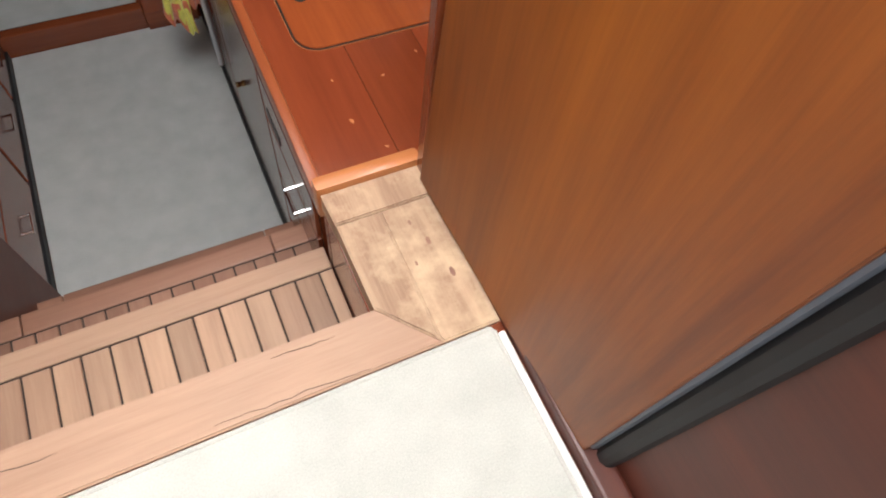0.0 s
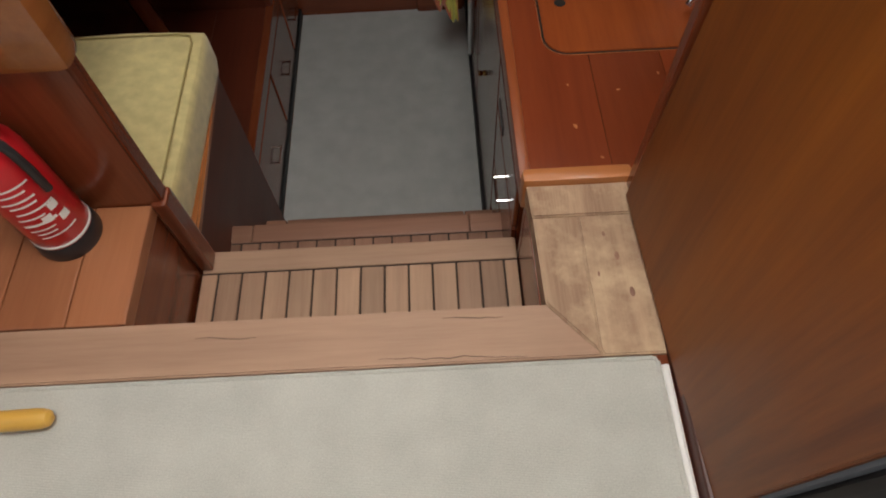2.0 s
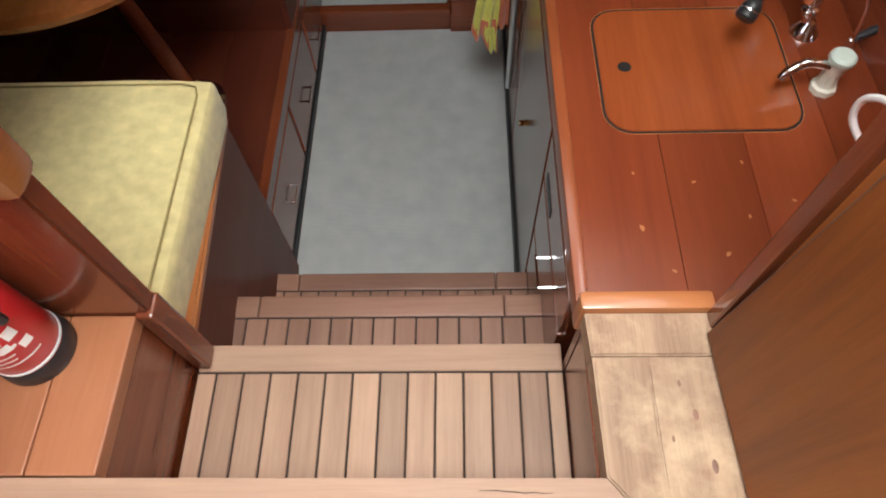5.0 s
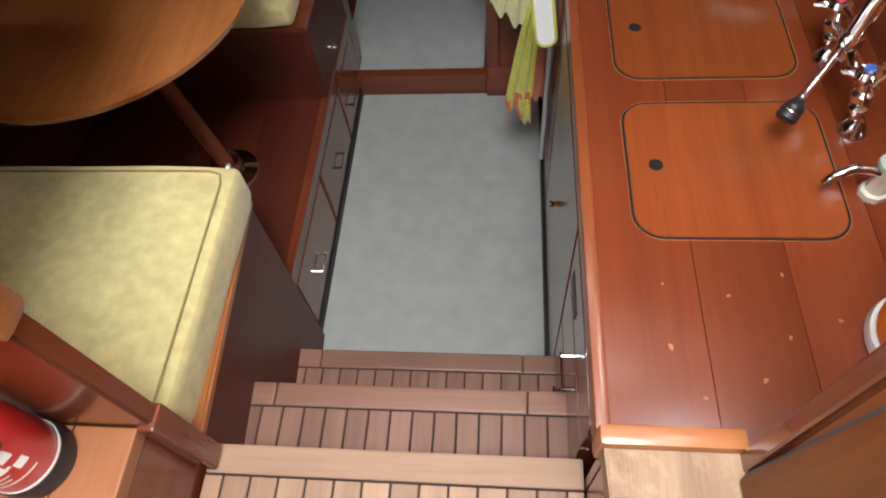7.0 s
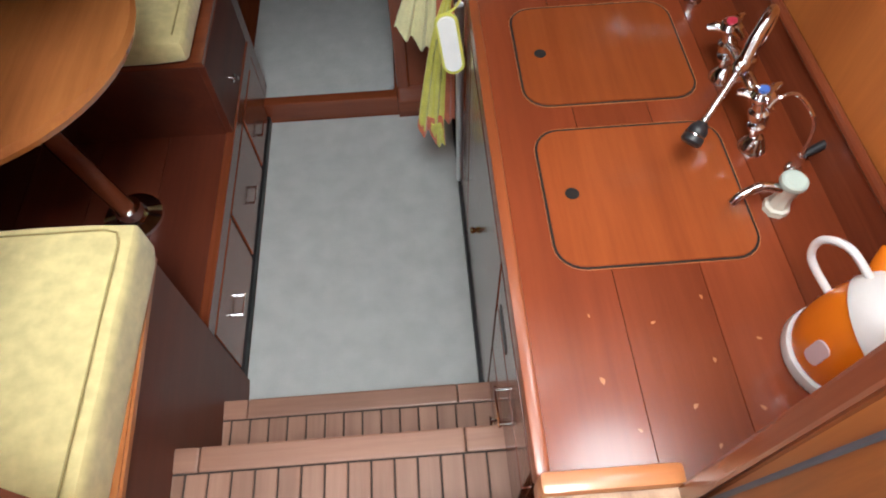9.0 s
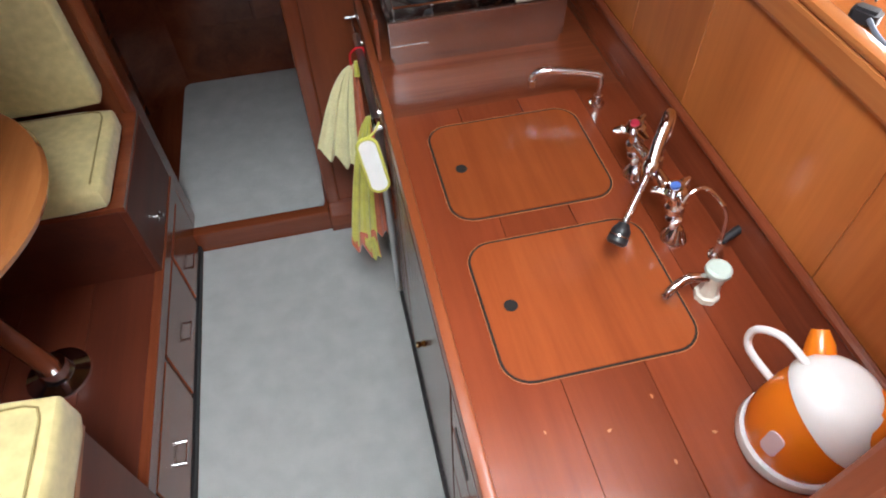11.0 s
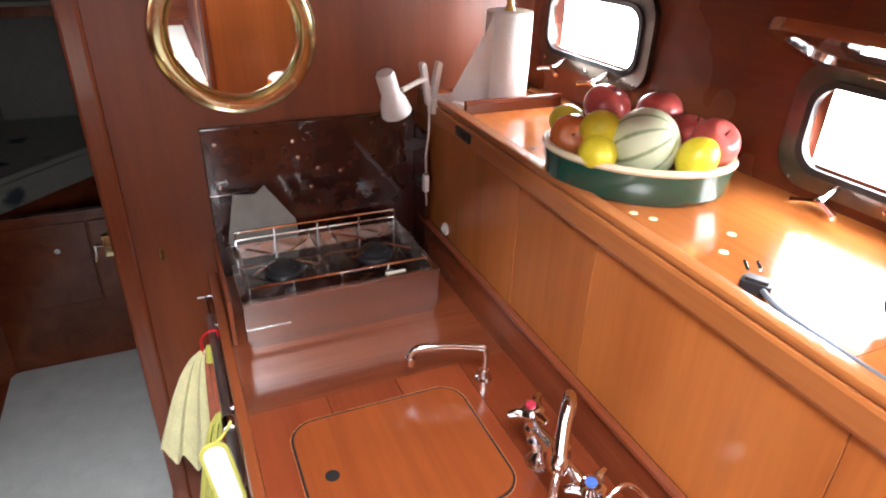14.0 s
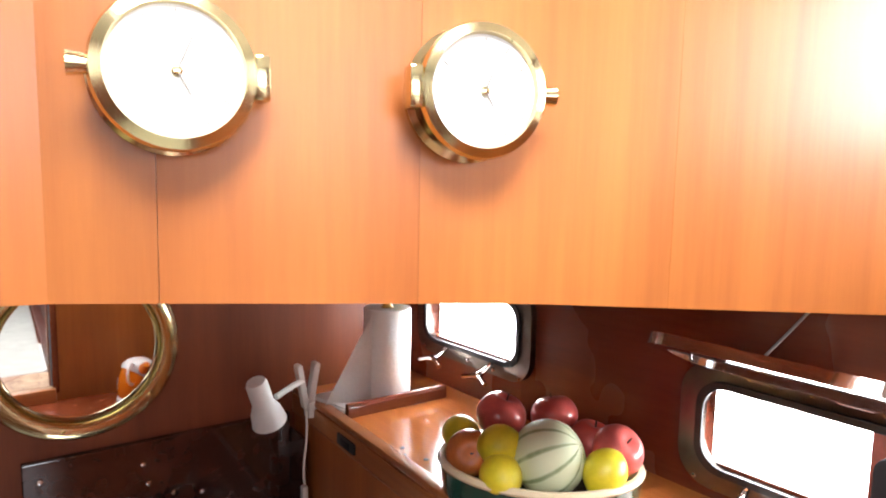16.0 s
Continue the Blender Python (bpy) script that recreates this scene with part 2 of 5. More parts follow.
M_DECK = plain("deckhead_lining", (0.48, 0.45, 0.40), 0.7, 0, 0.05)
M_TOWEL = plain("yellow_towel", (0.72, 0.67, 0.36), 0.95, 0, 0.1, 200, 0.5, 0.3)
M_TOWEL2 = plain("lime_towel", (0.55, 0.52, 0.08), 0.95, 0, 0.15, 200, 0.5, 0.3)
M_TOWELRED = plain("terracotta_cloth", (0.50, 0.12, 0.05), 0.95, 0, 0.2, 200, 0.5, 0.3)


def make_mirror():
    m, n, l, b = mat("mirror_glass")
    b.inputs["Base Color"].default_value = (0.86, 0.86, 0.86, 1)
    b.inputs["Metallic"].default_value, b.inputs["Roughness"].default_value = 1.0, 0.02
    return m


def make_glass(name, tint=(0.9, 0.95, 0.93)):
    m, n, l, b = mat(name)
    b.inputs["Base Color"].default_value = (*tint, 1)
    b.inputs["Transmission Weight"].default_value, b.inputs["Roughness"].default_value = 1.0, 0.03
    b.inputs["IOR"].default_value = 1.45
    return m


def make_glow(name, colour, strength):
    m, n, l, b = mat(name)
    e = n.new("ShaderNodeEmission")
    e.inputs[0].default_value, e.inputs[1].default_value = (*colour, 1), strength
    l.new(e.outputs[0], n["Material Output"].inputs[0])
    return m


def make_melon():
    m, n, l, b = mat("melon_rind")
    tc = n.new("ShaderNodeTexCoord")
    sep = n.new("ShaderNodeSeparateXYZ")
    l.new(tc.outputs["Object"], sep.inputs[0])
    at = n.new("ShaderNodeMath")
    at.operation = "ARCTAN2"
    l.new(sep.outputs[0], at.inputs[0])
    l.new(sep.outputs[1], at.inputs[1])
    mu = n.new("ShaderNodeMath")
    mu.operation = "MULTIPLY"
    l.new(at.outputs[0], mu.inputs[0])
    mu.inputs[1].default_value = 10.0
    co = n.new("ShaderNodeMath")
    co.operation = "COSINE"
    l.new(mu.outputs[0], co.inputs[0])
    ns = n.new("ShaderNodeTexNoise")
    ns.inputs["Scale"].default_value = 60
    l.new(tc.outputs["Object"], ns.inputs["Vector"])
    ad = n.new("ShaderNodeMath")
    ad.operation = "MULTIPLY_ADD"
    l.new(ns.outputs[0], ad.inputs[0])
    ad.inputs[1].default_value = 0.35
    l.new(co.outputs[0], ad.inputs[2])
    rg = n.new("ShaderNodeMapRange")
    rg.inputs[1].default_value, rg.inputs[2].default_value = 0.85, 1.2
    l.new(ad.outputs[0], rg.inputs[0])
    rp = mixed(n, l, rg.outputs[0], (0.62, 0.66, 0.44), (0.22, 0.28, 0.13))
    l.new(rp.outputs[0], b.inputs["Base Color"])
    b.inputs["Roughness"].default_value = 0.6
    return m


def make_floral():
    m, n, l, b = mat("floral_cover")
    geo = n.new("ShaderNodeNewGeometry")
    v, s = n.new("ShaderNodeTexVoronoi"), n.new("ShaderNodeTexNoise")
    v.inputs["Scale"].default_value, s.inputs["Scale"].default_value = 7, 18
    l.new(geo.outputs["Position"], v.inputs["Vector"])
    l.new(geo.outputs["Position"], s.inputs["Vector"])
    ad = n.new("ShaderNodeMath")
    ad.operation = "MULTIPLY_ADD"
    l.new(s.outputs[0], ad.inputs[0])
    ad.inputs[1].default_value = 0.7
    l.new(v.outputs[0], ad.inputs[2])
    rp = mixed(n, l, ad.outputs[0], (0.05, 0.065, 0.08), (0.28, 0.28, 0.24))
    rp.color_ramp.elements[0].position, rp.color_ramp.elements[1].position = 0.5, 0.68
    l.new(rp.outputs[0], b.inputs["Base Color"])
    b.inputs["Roughness"].default_value = 0.9
    return m


M_MIRROR = make_mirror()
M_GLASS = make_glass("port_glass")
M_OVENGLASS = plain("tinted_glass", (0.05, 0.075, 0.08), 0.05, 0, 0.1, coat=1.0)
M_SKYGLOW = make_glow("sky_glow", (0.93, 0.97, 1.0), 9.0)
M_MELON = make_melon()
M_FLORAL = make_floral()


# ---- mesh helpers ----
def link(name, bm, material, parent=None, label="", smooth=False):
    me = bpy.data.meshes.new(name)
    bm.normal_update()
    bm.to_mesh(me)
    bm.free()
    me.materials.append(material)
    if smooth:
        for p in me.polygons:
            p.use_smooth = True
        me.set_sharp_from_angle(angle=radians(35))
    ob = new(name, me)
    if parent:
        ob.parent = parent
    if label:
        ob["label"] = label
    return ob


def part(name, bm, material, parent, label="", smooth=True):
    return link(name, bm, material, parent, label, smooth)


def thing(name, label, category, group="", kind=""):
    return tagged(new(name), label, category, group, kind)


def structure(name, bm, material, label, category, smooth=False):
    return tagged(link(name, bm, material, None, "", smooth), label, category, "", "structure")


def box(x0, x1, y0, y1, z0, z1, bevel=0.0, bm=None, seg=2):
    b = bmesh.new()
    bmesh.ops.create_cube(b, size=1.0)
    for v in b.verts:
        v.co = (x0 + (v.co.x + 0.5) * (x1 - x0), y0 + (v.co.y + 0.5) * (y1 - y0), z0 + (v.co.z + 0.5) * (z1 - z0))
    if bevel:
        bmesh.ops.bevel(b, geom=b.edges[:], offset=bevel, segments=seg, profile=0.6, affect="EDGES")
    return merge(bm, b)


def merge(bm, b):
    if bm is None:
        return b
    me = bpy.data.meshes.new("tmp")
    b.to_mesh(me)
    b.free()
    bm.from_mesh(me)
    bpy.data.meshes.remove(me)
    return bm


def placed(bm, m):
    bmesh.ops.transform(bm, matrix=m, verts=bm.verts[:])
    return bm


def lathe(profile, seg=32, bm=None):
    """Rings of (radius, height) round the z axis."""
    b = bmesh.new()
    rings = []
    for r, z in profile:
        if r < 1e-5:
            rings.append([b.verts.new((0, 0, z))])
        else:
            rings.append([b.verts.new((r * math.cos(2 * math.pi * k / seg), r * math.sin(2 * math.pi * k / seg), z)) for k in range(seg)])
    for a, c in zip(rings, rings[1:]):
        for k in range(seg):
            j = (k + 1) % seg
            if len(a) == 1 and len(c) > 1:
                b.faces.new((a[0], c[j], c[k]))
            elif len(c) == 1 and len(a) > 1:
                b.faces.new((a[k], a[j], c[0]))
            elif len(a) > 1:
                b.faces.new((a[k], a[j], c[j], c[k]))
    bmesh.ops.recalc_face_normals(b, faces=b.faces[:])
    return merge(bm, b)


def tube(points, r, seg=12, bm=None, closed=False):
    """A round tube along points; r is one radius or one for each point."""
    pts = [Vector(p) for p in points]
    rs = r if isinstance(r, (list, tuple)) else [r] * len(pts)
    b = bmesh.new()
    rings = []
    side = None
    for i, p in enumerate(pts):
        if closed:
            d = pts[(i + 1) % len(pts)] - pts[i - 1]
        else:
            d = pts[min(i + 1, len(pts) - 1)] - pts[max(i - 1, 0)]
        d.normalize()
        if side is None:
            side = d.orthogonal().normalized()
        side = (side - d * side.dot(d)).normalized()
        up = d.cross(side)
        rings.append([b.verts.new(p + (side * math.cos(2 * math.pi * k / seg) + up * math.sin(2 * math.pi * k / seg)) * rs[i]) for k in range(seg)])
    pairs = list(zip(rings, rings[1:])) + ([(rings[-1], rings[0])] if closed else [])
    for a, c in pairs:
        for k in range(seg):
            j = (k + 1) % seg
            b.faces.new((a[k], a[j], c[j], c[k]))
    if not closed:
        b.faces.new(rings[0][::-1])
        b.faces.new(rings[-1])
    bmesh.ops.recalc_face_normals(b, faces=b.faces[:])
    return merge(bm, b)


def arc(points, n=8):
    """A smooth line through points."""
    p = [Vector(q) for q in points]
    out = []
    for i in range(len(p) - 1):
        a, b, c, d = p[max(i - 1, 0)], p[i], p[i + 1], p[min(i + 2, len(p) - 1)]
        for k in range(n):
            t = k / n
            out.append(0.5 * ((2 * b) + (c - a) * t + (2 * a - 5 * b + 4 * c - d) * t * t + (3 * b - a - 3 * c + d) * t ** 3))
    return out + [p[-1]]


def rounded(w, h, r, n=6):
    """The outline of a rectangle with round corners, about the origin."""
    out = []
    for cx, cy, a0 in ((w / 2 - r, h / 2 - r, 0), (-w / 2 + r, h / 2 - r, 90), (-w / 2 + r, -h / 2 + r, 180), (w / 2 - r, -h / 2 + r, 270)):
        for k in range(n + 1):
            a = radians(a0 + 90 * k / n)
            out.append((cx + r * math.cos(a), cy + r * math.sin(a)))
    return out


def prism(outline, z0, z1, bevel=0.0, bm=None):
    b = bmesh.new()
    low = [b.verts.new((x, y, z0)) for x, y in outline]
    high = [b.verts.new((x, y, z1)) for x, y in outline]
    b.faces.new(low[::-1])
    top = b.faces.new(high)
    for k in range(len(low)):
        j = (k + 1) % len(low)
        b.faces.new((low[k], low[j], high[j], high[k]))
    bmesh.ops.recalc_face_normals(b, faces=b.faces[:])
    if bevel:
        bmesh.ops.bevel(b, geom=list(top.edges), offset=bevel, segments=2, affect="EDGES")
    return merge(bm, b)


def ring(outer, inner, z0, z1, bm=None):
    """A flat frame between two outlines of as many points."""
    b = bmesh.new()
    loops = [[b.verts.new((x, y, z)) for x, y in o] for o, z in ((outer, z0), (outer, z1), (inner, z1), (inner, z0))]
    for a, c in zip(loops, loops[1:] + loops[:1]):
        for k in range(len(a)):
            j = (k + 1) % len(a)
            b.faces.new((a[k], a[j], c[j], c[k]))
    bmesh.ops.recalc_face_normals(b, faces=b.faces[:])
    return merge(bm, b)


def quad_slab(corners, thick, bevel=0.0):
    """A slab on four corners, thickened against its normal."""
    b = bmesh.new()
    c = [Vector(p) for p in corners]
    nrm = (c[1] - c[0]).cross(c[2] - c[0]).normalized() * thick
    f = [b.verts.new(p) for p in c]
    g = [b.verts.new(p - nrm) for p in c]
    b.faces.new(f)
    b.faces.new(g[::-1])
    for k in range(4):
        j = (k + 1) % 4
        b.faces.new((f[k], g[k], g[j], f[j]))
    bmesh.ops.recalc_face_normals(b, faces=b.faces[:])
    if bevel:
        bmesh.ops.bevel(b, geom=b.edges[:], offset=bevel, segments=2, affect="EDGES")
    return b


def pillow(x0, x1, y0, y1, z0, z1, r=0.03, puff=0.012, seed=0):
    """A soft cushion: rounded block with a slightly domed, uneven top."""
    b = bmesh.new()
    bmesh.ops.create_cube(b, size=1.0)
    bmesh.ops.subdivide_edges(b, edges=b.edges[:], cuts=11, use_grid_fill=True)
    sx, sy, sz = x1 - x0, y1 - y0, z1 - z0
    for v in b.verts:
        q = Vector((v.co.x * sx, v.co.y * sy, v.co.z * sz))
        core = Vector([max(-s / 2 + r, min(s / 2 - r, c)) for c, s in zip(q, (sx, sy, sz))])
        d = q - core
        if d.length > r:
            q = core + d.normalized() * r
        u, w = 2 * q.x / sx, 2 * q.y / sy
        if q.z > 0:
            q.z += puff * (1 - u * u) * (1 - w * w) + 0.004 * noise.noise(Vector((q.x * 9 + seed, q.y * 9, 0)))
        v.co = q + Vector(((x0 + x1) / 2, (y0 + y1) / 2, (z0 + z1) / 2))
    return b

# ---- the boat's shell ----
W, TOP, SHELF = 0.945, 0.90, 1.355      # wheelhouse sole, worktop, shelf
structure("floor", box(-1.0, 0.3, 1.2, 4.6, -0.04, -0.006), M_RED_Y, "dark wooden sole boards under the carpet", "floor")
structure("carpet_lower", box(-0.715, -0.012, 1.40, 2.635, -0.006, 0.0, 0.003), M_CARPET2, "fitted grey carpet on the galley sole", "carpet")
structure("floor_forward", box(-0.727, -0.215, 2.6835, 2.78, -0.006, 0.06, 0.0, box(-0.95, 0.3, 2.78, 4.5, -0.006, 0.06)), M_RED_Y, "raised wooden sole of the forward cabin", "floor")
structure("carpet_forward", placed(prism(rounded(0.57, 0.96, 0.04), 0.06, 0.075, 0.004), pose(-0.512, 3.172, 0)), M_CARPET2, "loose grey carpet with rounded corners in the forward cabin", "carpet")
structure("floor_wheelhouse", box(-1.9, 1.9, -1.6, 0.69, 0.87, 0.936), M_RED_X, "wooden wheelhouse sole under the carpet", "floor")
structure("carpet_wheelhouse", box(-1.45, 0.165, -1.2, 0.686, 0.936, 0.945, 0.004), M_CARPET, "cream ribbed carpet with a bound edge on the wheelhouse sole", "carpet")
structure("carpet_binding", tube([(-1.45, 0.683, 0.943), (0.158, 0.683, 0.943), (0.164, 0.676, 0.943), (0.164, -1.2, 0.943)], 0.0045, 8), M_CARPET, "pale stitched binding along the carpet edge", "trim")

# wheelhouse walls with their window openings, and roof
for name, pieces in (
    ("wall_aft", ((-1.9, 1.9, -1.68, -1.6, 0.87, 2.05), (-1.9, 1.9, -1.68, -1.6, 2.65, 2.95), (-1.9, -1.1, -1.68, -1.6, 2.05, 2.65), (0.9, 1.9, -1.68, -1.6, 2.05, 2.65))),
    ("wall_port", ((-1.98, -1.9, -1.6, 1.9, 0.87, 2.05), (-1.98, -1.9, -1.6, 1.9, 2.65, 2.95), (-1.98, -1.9, -1.6, -0.7, 2.05, 2.65), (-1.98, -1.9, 0.9, 1.9, 2.05, 2.65))),
    ("wall_starboard", ((1.9, 1.98, -1.6, 1.9, 0.87, 2.05), (1.9, 1.98, -1.6, 1.9, 2.65, 2.95), (1.9, 1.98, -1.6, -0.7, 2.05, 2.65), (1.9, 1.98, 0.9, 1.9, 2.05, 2.65))),
    ("wall_front", ((-1.9, 1.9, 1.88, 1.93, 2.15, 2.25), (-1.9, 1.9, 1.88, 1.93, 2.65, 2.95), (-1.9, -1.1, 1.88, 1.93, 2.25, 2.65), (0.9, 1.9, 1.88, 1.93, 2.25, 2.65))),
):
    bm = bmesh.new()
    for p in pieces:
        box(*p, 0.0, bm)
    structure(name, bm, M_RED_X, "mahogany wheelhouse wall with a window opening", "wall")
# unseen roof; the larger opening is made only for the overhead fill
bm = bmesh.new()
for p in ((-1.98, 1.98, -1.68, 0.24, 2.95, 3.0), (-1.98, 1.98, 1.0, 1.22, 2.95, 3.0), (-1.98, 0.40, 1.22, 1.66, 2.95, 3.0), (0.84, 1.98, 1.22, 1.66, 2.95, 3.0), (-1.98, 1.98, 1.66, 1.93, 2.95, 3.0), (-1.98, -0.53, 0.24, 1.0, 2.95, 3.0), (0.23, 1.98, 0.24, 1.0, 2.95, 3.0)):
    box(*p, 0.0, bm)
structure("ceiling_wheelhouse", bm, M_DECK, "pale unseen wheelhouse roof lining with two openings for the overhead lights", "ceiling")


def deck_z(x):
    return 1.803 - 0.050 * max(0.0, x) - 0.03 * max(0.0, x - 0.4) - 0.065 * max(0.0, -0.8 - x)


def head_y(x):
    return 1.745 - 0.28 * max(0.0, x - 0.05) - 0.28 * max(0.0, -0.85 - x)


# deckhead over galley and saloon
bm = bmesh.new()
N = 33
rows_ = []
for k in range(N + 1):
    x = -2.0 + 3.3 * k / N
    rows_.append([bm.verts.new((x, y, deck_z(x) + dz)) for y, dz in ((head_y(x) + 0.024, 0.004), (4.7, 0.004), (4.7, 0.06), (head_y(x) + 0.024, 0.06))])
for a, c in zip(rows_, rows_[1:]):
    for i in range(4):
        j = (i + 1) % 4
        bm.faces.new((a[i], a[j], c[j], c[i]))
structure("ceiling_galley", bm, M_RED_Y, "dark wooden deckhead over galley and saloon", "ceiling", True)


# the tall wooden panel above the galley opening, made of upright boards
def header_board(x0, x1, parent):
    b = bmesh.new()
    n = 6
    vl, vh = [], []
    for k in range(n + 1):
        x = x0 + (x1 - x0) * k / n
        y = head_y(x)
        vl.append([b.verts.new((x, y + d, deck_z(x) - 0.004)) for d in (0.0, 0.021)])
        vh.append([b.verts.new((x, y + d, 2.18)) for d in (0.0, 0.021)])
    for k in range(n):
        b.faces.new((vl[k][0], vl[k + 1][0], vh[k + 1][0], vh[k][0]))
        b.faces.new((vl[k][0], vl[k][1], vl[k + 1][1], vl[k + 1][0]))
        b.faces.new((vl[k][1], vh[k][1], vh[k + 1][1], vl[k + 1][1]))
        b.faces.new((vh[k][0], vh[k + 1][0], vh[k + 1][1], vh[k][1]))
    for k in (0, n):
        b.faces.new((vl[k][0], vl[k][1], vh[k][1], vh[k][0]))
    bmesh.ops.recalc_face_normals(b, faces=b.faces[:])
    return part("plank", b, M_ORANGE_Z, parent, "", False)


header = thing("wall_header", "orange varnished wooden panel above the galley opening", "wall panel", "", "structure")
edges_ = [-1.9, -1.45, -1.05, -0.68, -0.30, 0.11, 0.30, 0.545, 0.86, 1.25, 1.6, 1.9]
for a, c in zip(edges_, edges_[1:]):
    header_board(a + 0.0002, c - 0.0002, header)
structure("header_cap", prism([(x, head_y(x) - 0.012) for x in (-1.9, -0.85, 0.05, 1.9)] + [(1.9, 1.93), (-1.9, 1.93)], 2.18, 2.20, 0.004), M_ORANGE_X, "orange wooden ledge under the front windows", "trim")

# forward bulkhead with its doorway
bm = bmesh.new()
for p in ((-2.0, -0.735, 2.71, 2.75, 0.0, 1.84), (-0.205, 0.965, 2.71, 2.75, 0.0, 1.84), (-0.735, -0.205, 2.71, 2.75, 1.76, 1.84)):
    box(*p, 0.0, bm)
structure("wall_forward", bm, M_BULK, "glossy mahogany bulkhead with a doorway", "wall")
structure("door_frame", box(-0.765, -0.727, 2.69, 2.77, 0.0, 1.82, 0.008), M_RED_Z, "mahogany door post", "door frame")
structure("door_frame", box(-0.215, -0.165, 2.696, 2.77, 0.0, 1.82, 0.008), M_RED_Z, "mahogany door post", "door frame")
structure("door_sill", box(-0.727, -0.215, 2.64, 2.683, -0.006, 0.090, 0.006), M_RED_X, "dark mahogany doorway threshold", "sill")
structure("baseboard", box(-0.215, -0.02, 2.62, 2.71, -0.006, 0.08, 0.006), M_RED_X, "dark mahogany skirting board", "baseboard")

# outer hull sides
structure("wall_hull_port", box(-2.0, -1.92, 0.7, 4.7, -0.04, 1.84), M_SHADERED, "wooden hull lining of the saloon, coloured dark for its shade", "wall")
structure("wall_cabin_side", box(-0.14, -0.10, 2.75, 4.6, 0.0, 1.84), M_RED_Y, "dark mahogany side wall of the forward cabin", "wall")
structure("wall_under_port", box(-1.98, -1.9, 0.6, 4.7, -0.04, 1.0), M_RED_Y, "dark wooden lower hull lining", "wall")
structure("wall_bow", box(-2.0, 1.3, 4.6, 4.68, -0.04, 1.9), M_HULL, "pale lining at the bow", "wall")

# unseen closing panels, added to stop sky light leaking in from below
structure("wall_under_wheelhouse", box(-1.98, 1.9, 0.70, 0.74, -0.10, 0.868), M_SHADERED, "unseen dark wooden panel closing off light under the wheelhouse sole", "wall")
structure("hull_bottom", box(-2.0, 1.3, 0.70, 4.7, -0.10, -0.045), M_SHADERED, "unseen dark wooden slab closing off light under the sole", "floor")

# starboard hull side with two port openings; local x runs forward along the wall
HULL = pose(1.014, 1.40, 0, 0, 0, 93.0)
PORTS = ((0.260, 1.487), (1.040, 1.545))


def hull_piece(b, u0, u1, z0, z1):
    return box(u0, u1, -0.03, 0.0, z0, z1, 0.0, b)


hw, hh = 0.170, 0.066
HULLSIDE = thing("wall_hull_starboard", "dark mahogany hull side with two port openings", "wall", "", "structure")
us = [-1.0, PORTS[0][0] - hw, PORTS[0][0] + hw, PORTS[1][0] - hw, PORTS[1][0] + hw, 1.4]
spans = [(us[0], us[1], 0.8, 1.84), (us[2], us[3], 0.8, 1.84), (us[4], us[5], 0.8, 1.84)]
for u, z in PORTS:
    spans += [(u - hw, u + hw, 0.8, z - hh), (u - hw, u + hw, z + hh, 1.84)]
for sp in spans:
    part("panel", placed(hull_piece(None, *sp), HULL), M_HULLWOOD, HULLSIDE, "", False)
structure("backdrop", quad_slab([(3.2, -2.0, -0.5), (3.2, -2.0, 4.0), (3.2, 6.0, 4.0), (3.2, 6.0, -0.5)][::-1], 0.02), M_SKYGLOW, "bright white daylight outside the ports", "backdrop")

# bulkhead at the after end of the galley, beside the companionway
structure("wall_after_galley", box(0.192, 1.25, 0.965, 1.000, 0.0, 1.86), M_ORANGE_Z, "orange varnished bulkhead behind the worktop", "wall")
structure("wall_after_post", box(0.178, 0.204, 0.985, 1.012, 0.93, 1.86, 0.005), M_RED_Z, "mahogany edge post of the bulkhead", "trim")
structure("wall_wheelhouse_side", box(0.222, 0.26, -1.3, 0.964, 0.936, 1.86), M_SHADERED, "dark red varnished side of the helm console", "wall")
structure("baseboard_wheelhouse", box(0.182, 0.222, -1.3, 0.96, 0.936, 0.975, 0.006), M_SHADERED, "mahogany skirting along the console", "baseboard")
structure("console_top", box(0.20, 1.9, -1.3, 1.03, 1.86, 1.89, 0.006), M_RED_Y, "mahogany console top", "console")
structure("cable_strip", tube([(0.173, 0.1 + 0.57 * k / 14, 0.945 + 0.001 * math.sin(k)) for k in range(15)], 0.006, 8), M_WHITE, "white cable lying along the carpet edge", "cable")

# sill of the companionway and worn corner board
SILL = thing("companionway_sill", "worn teak sill boards with a mitred corner", "sill", "", "structure")


def board(outline, z0, z1, material, parent, name="board", label="", bevel=0.003):
    return part(name, prism(outline, z0, z1, bevel), material, parent, label, False)


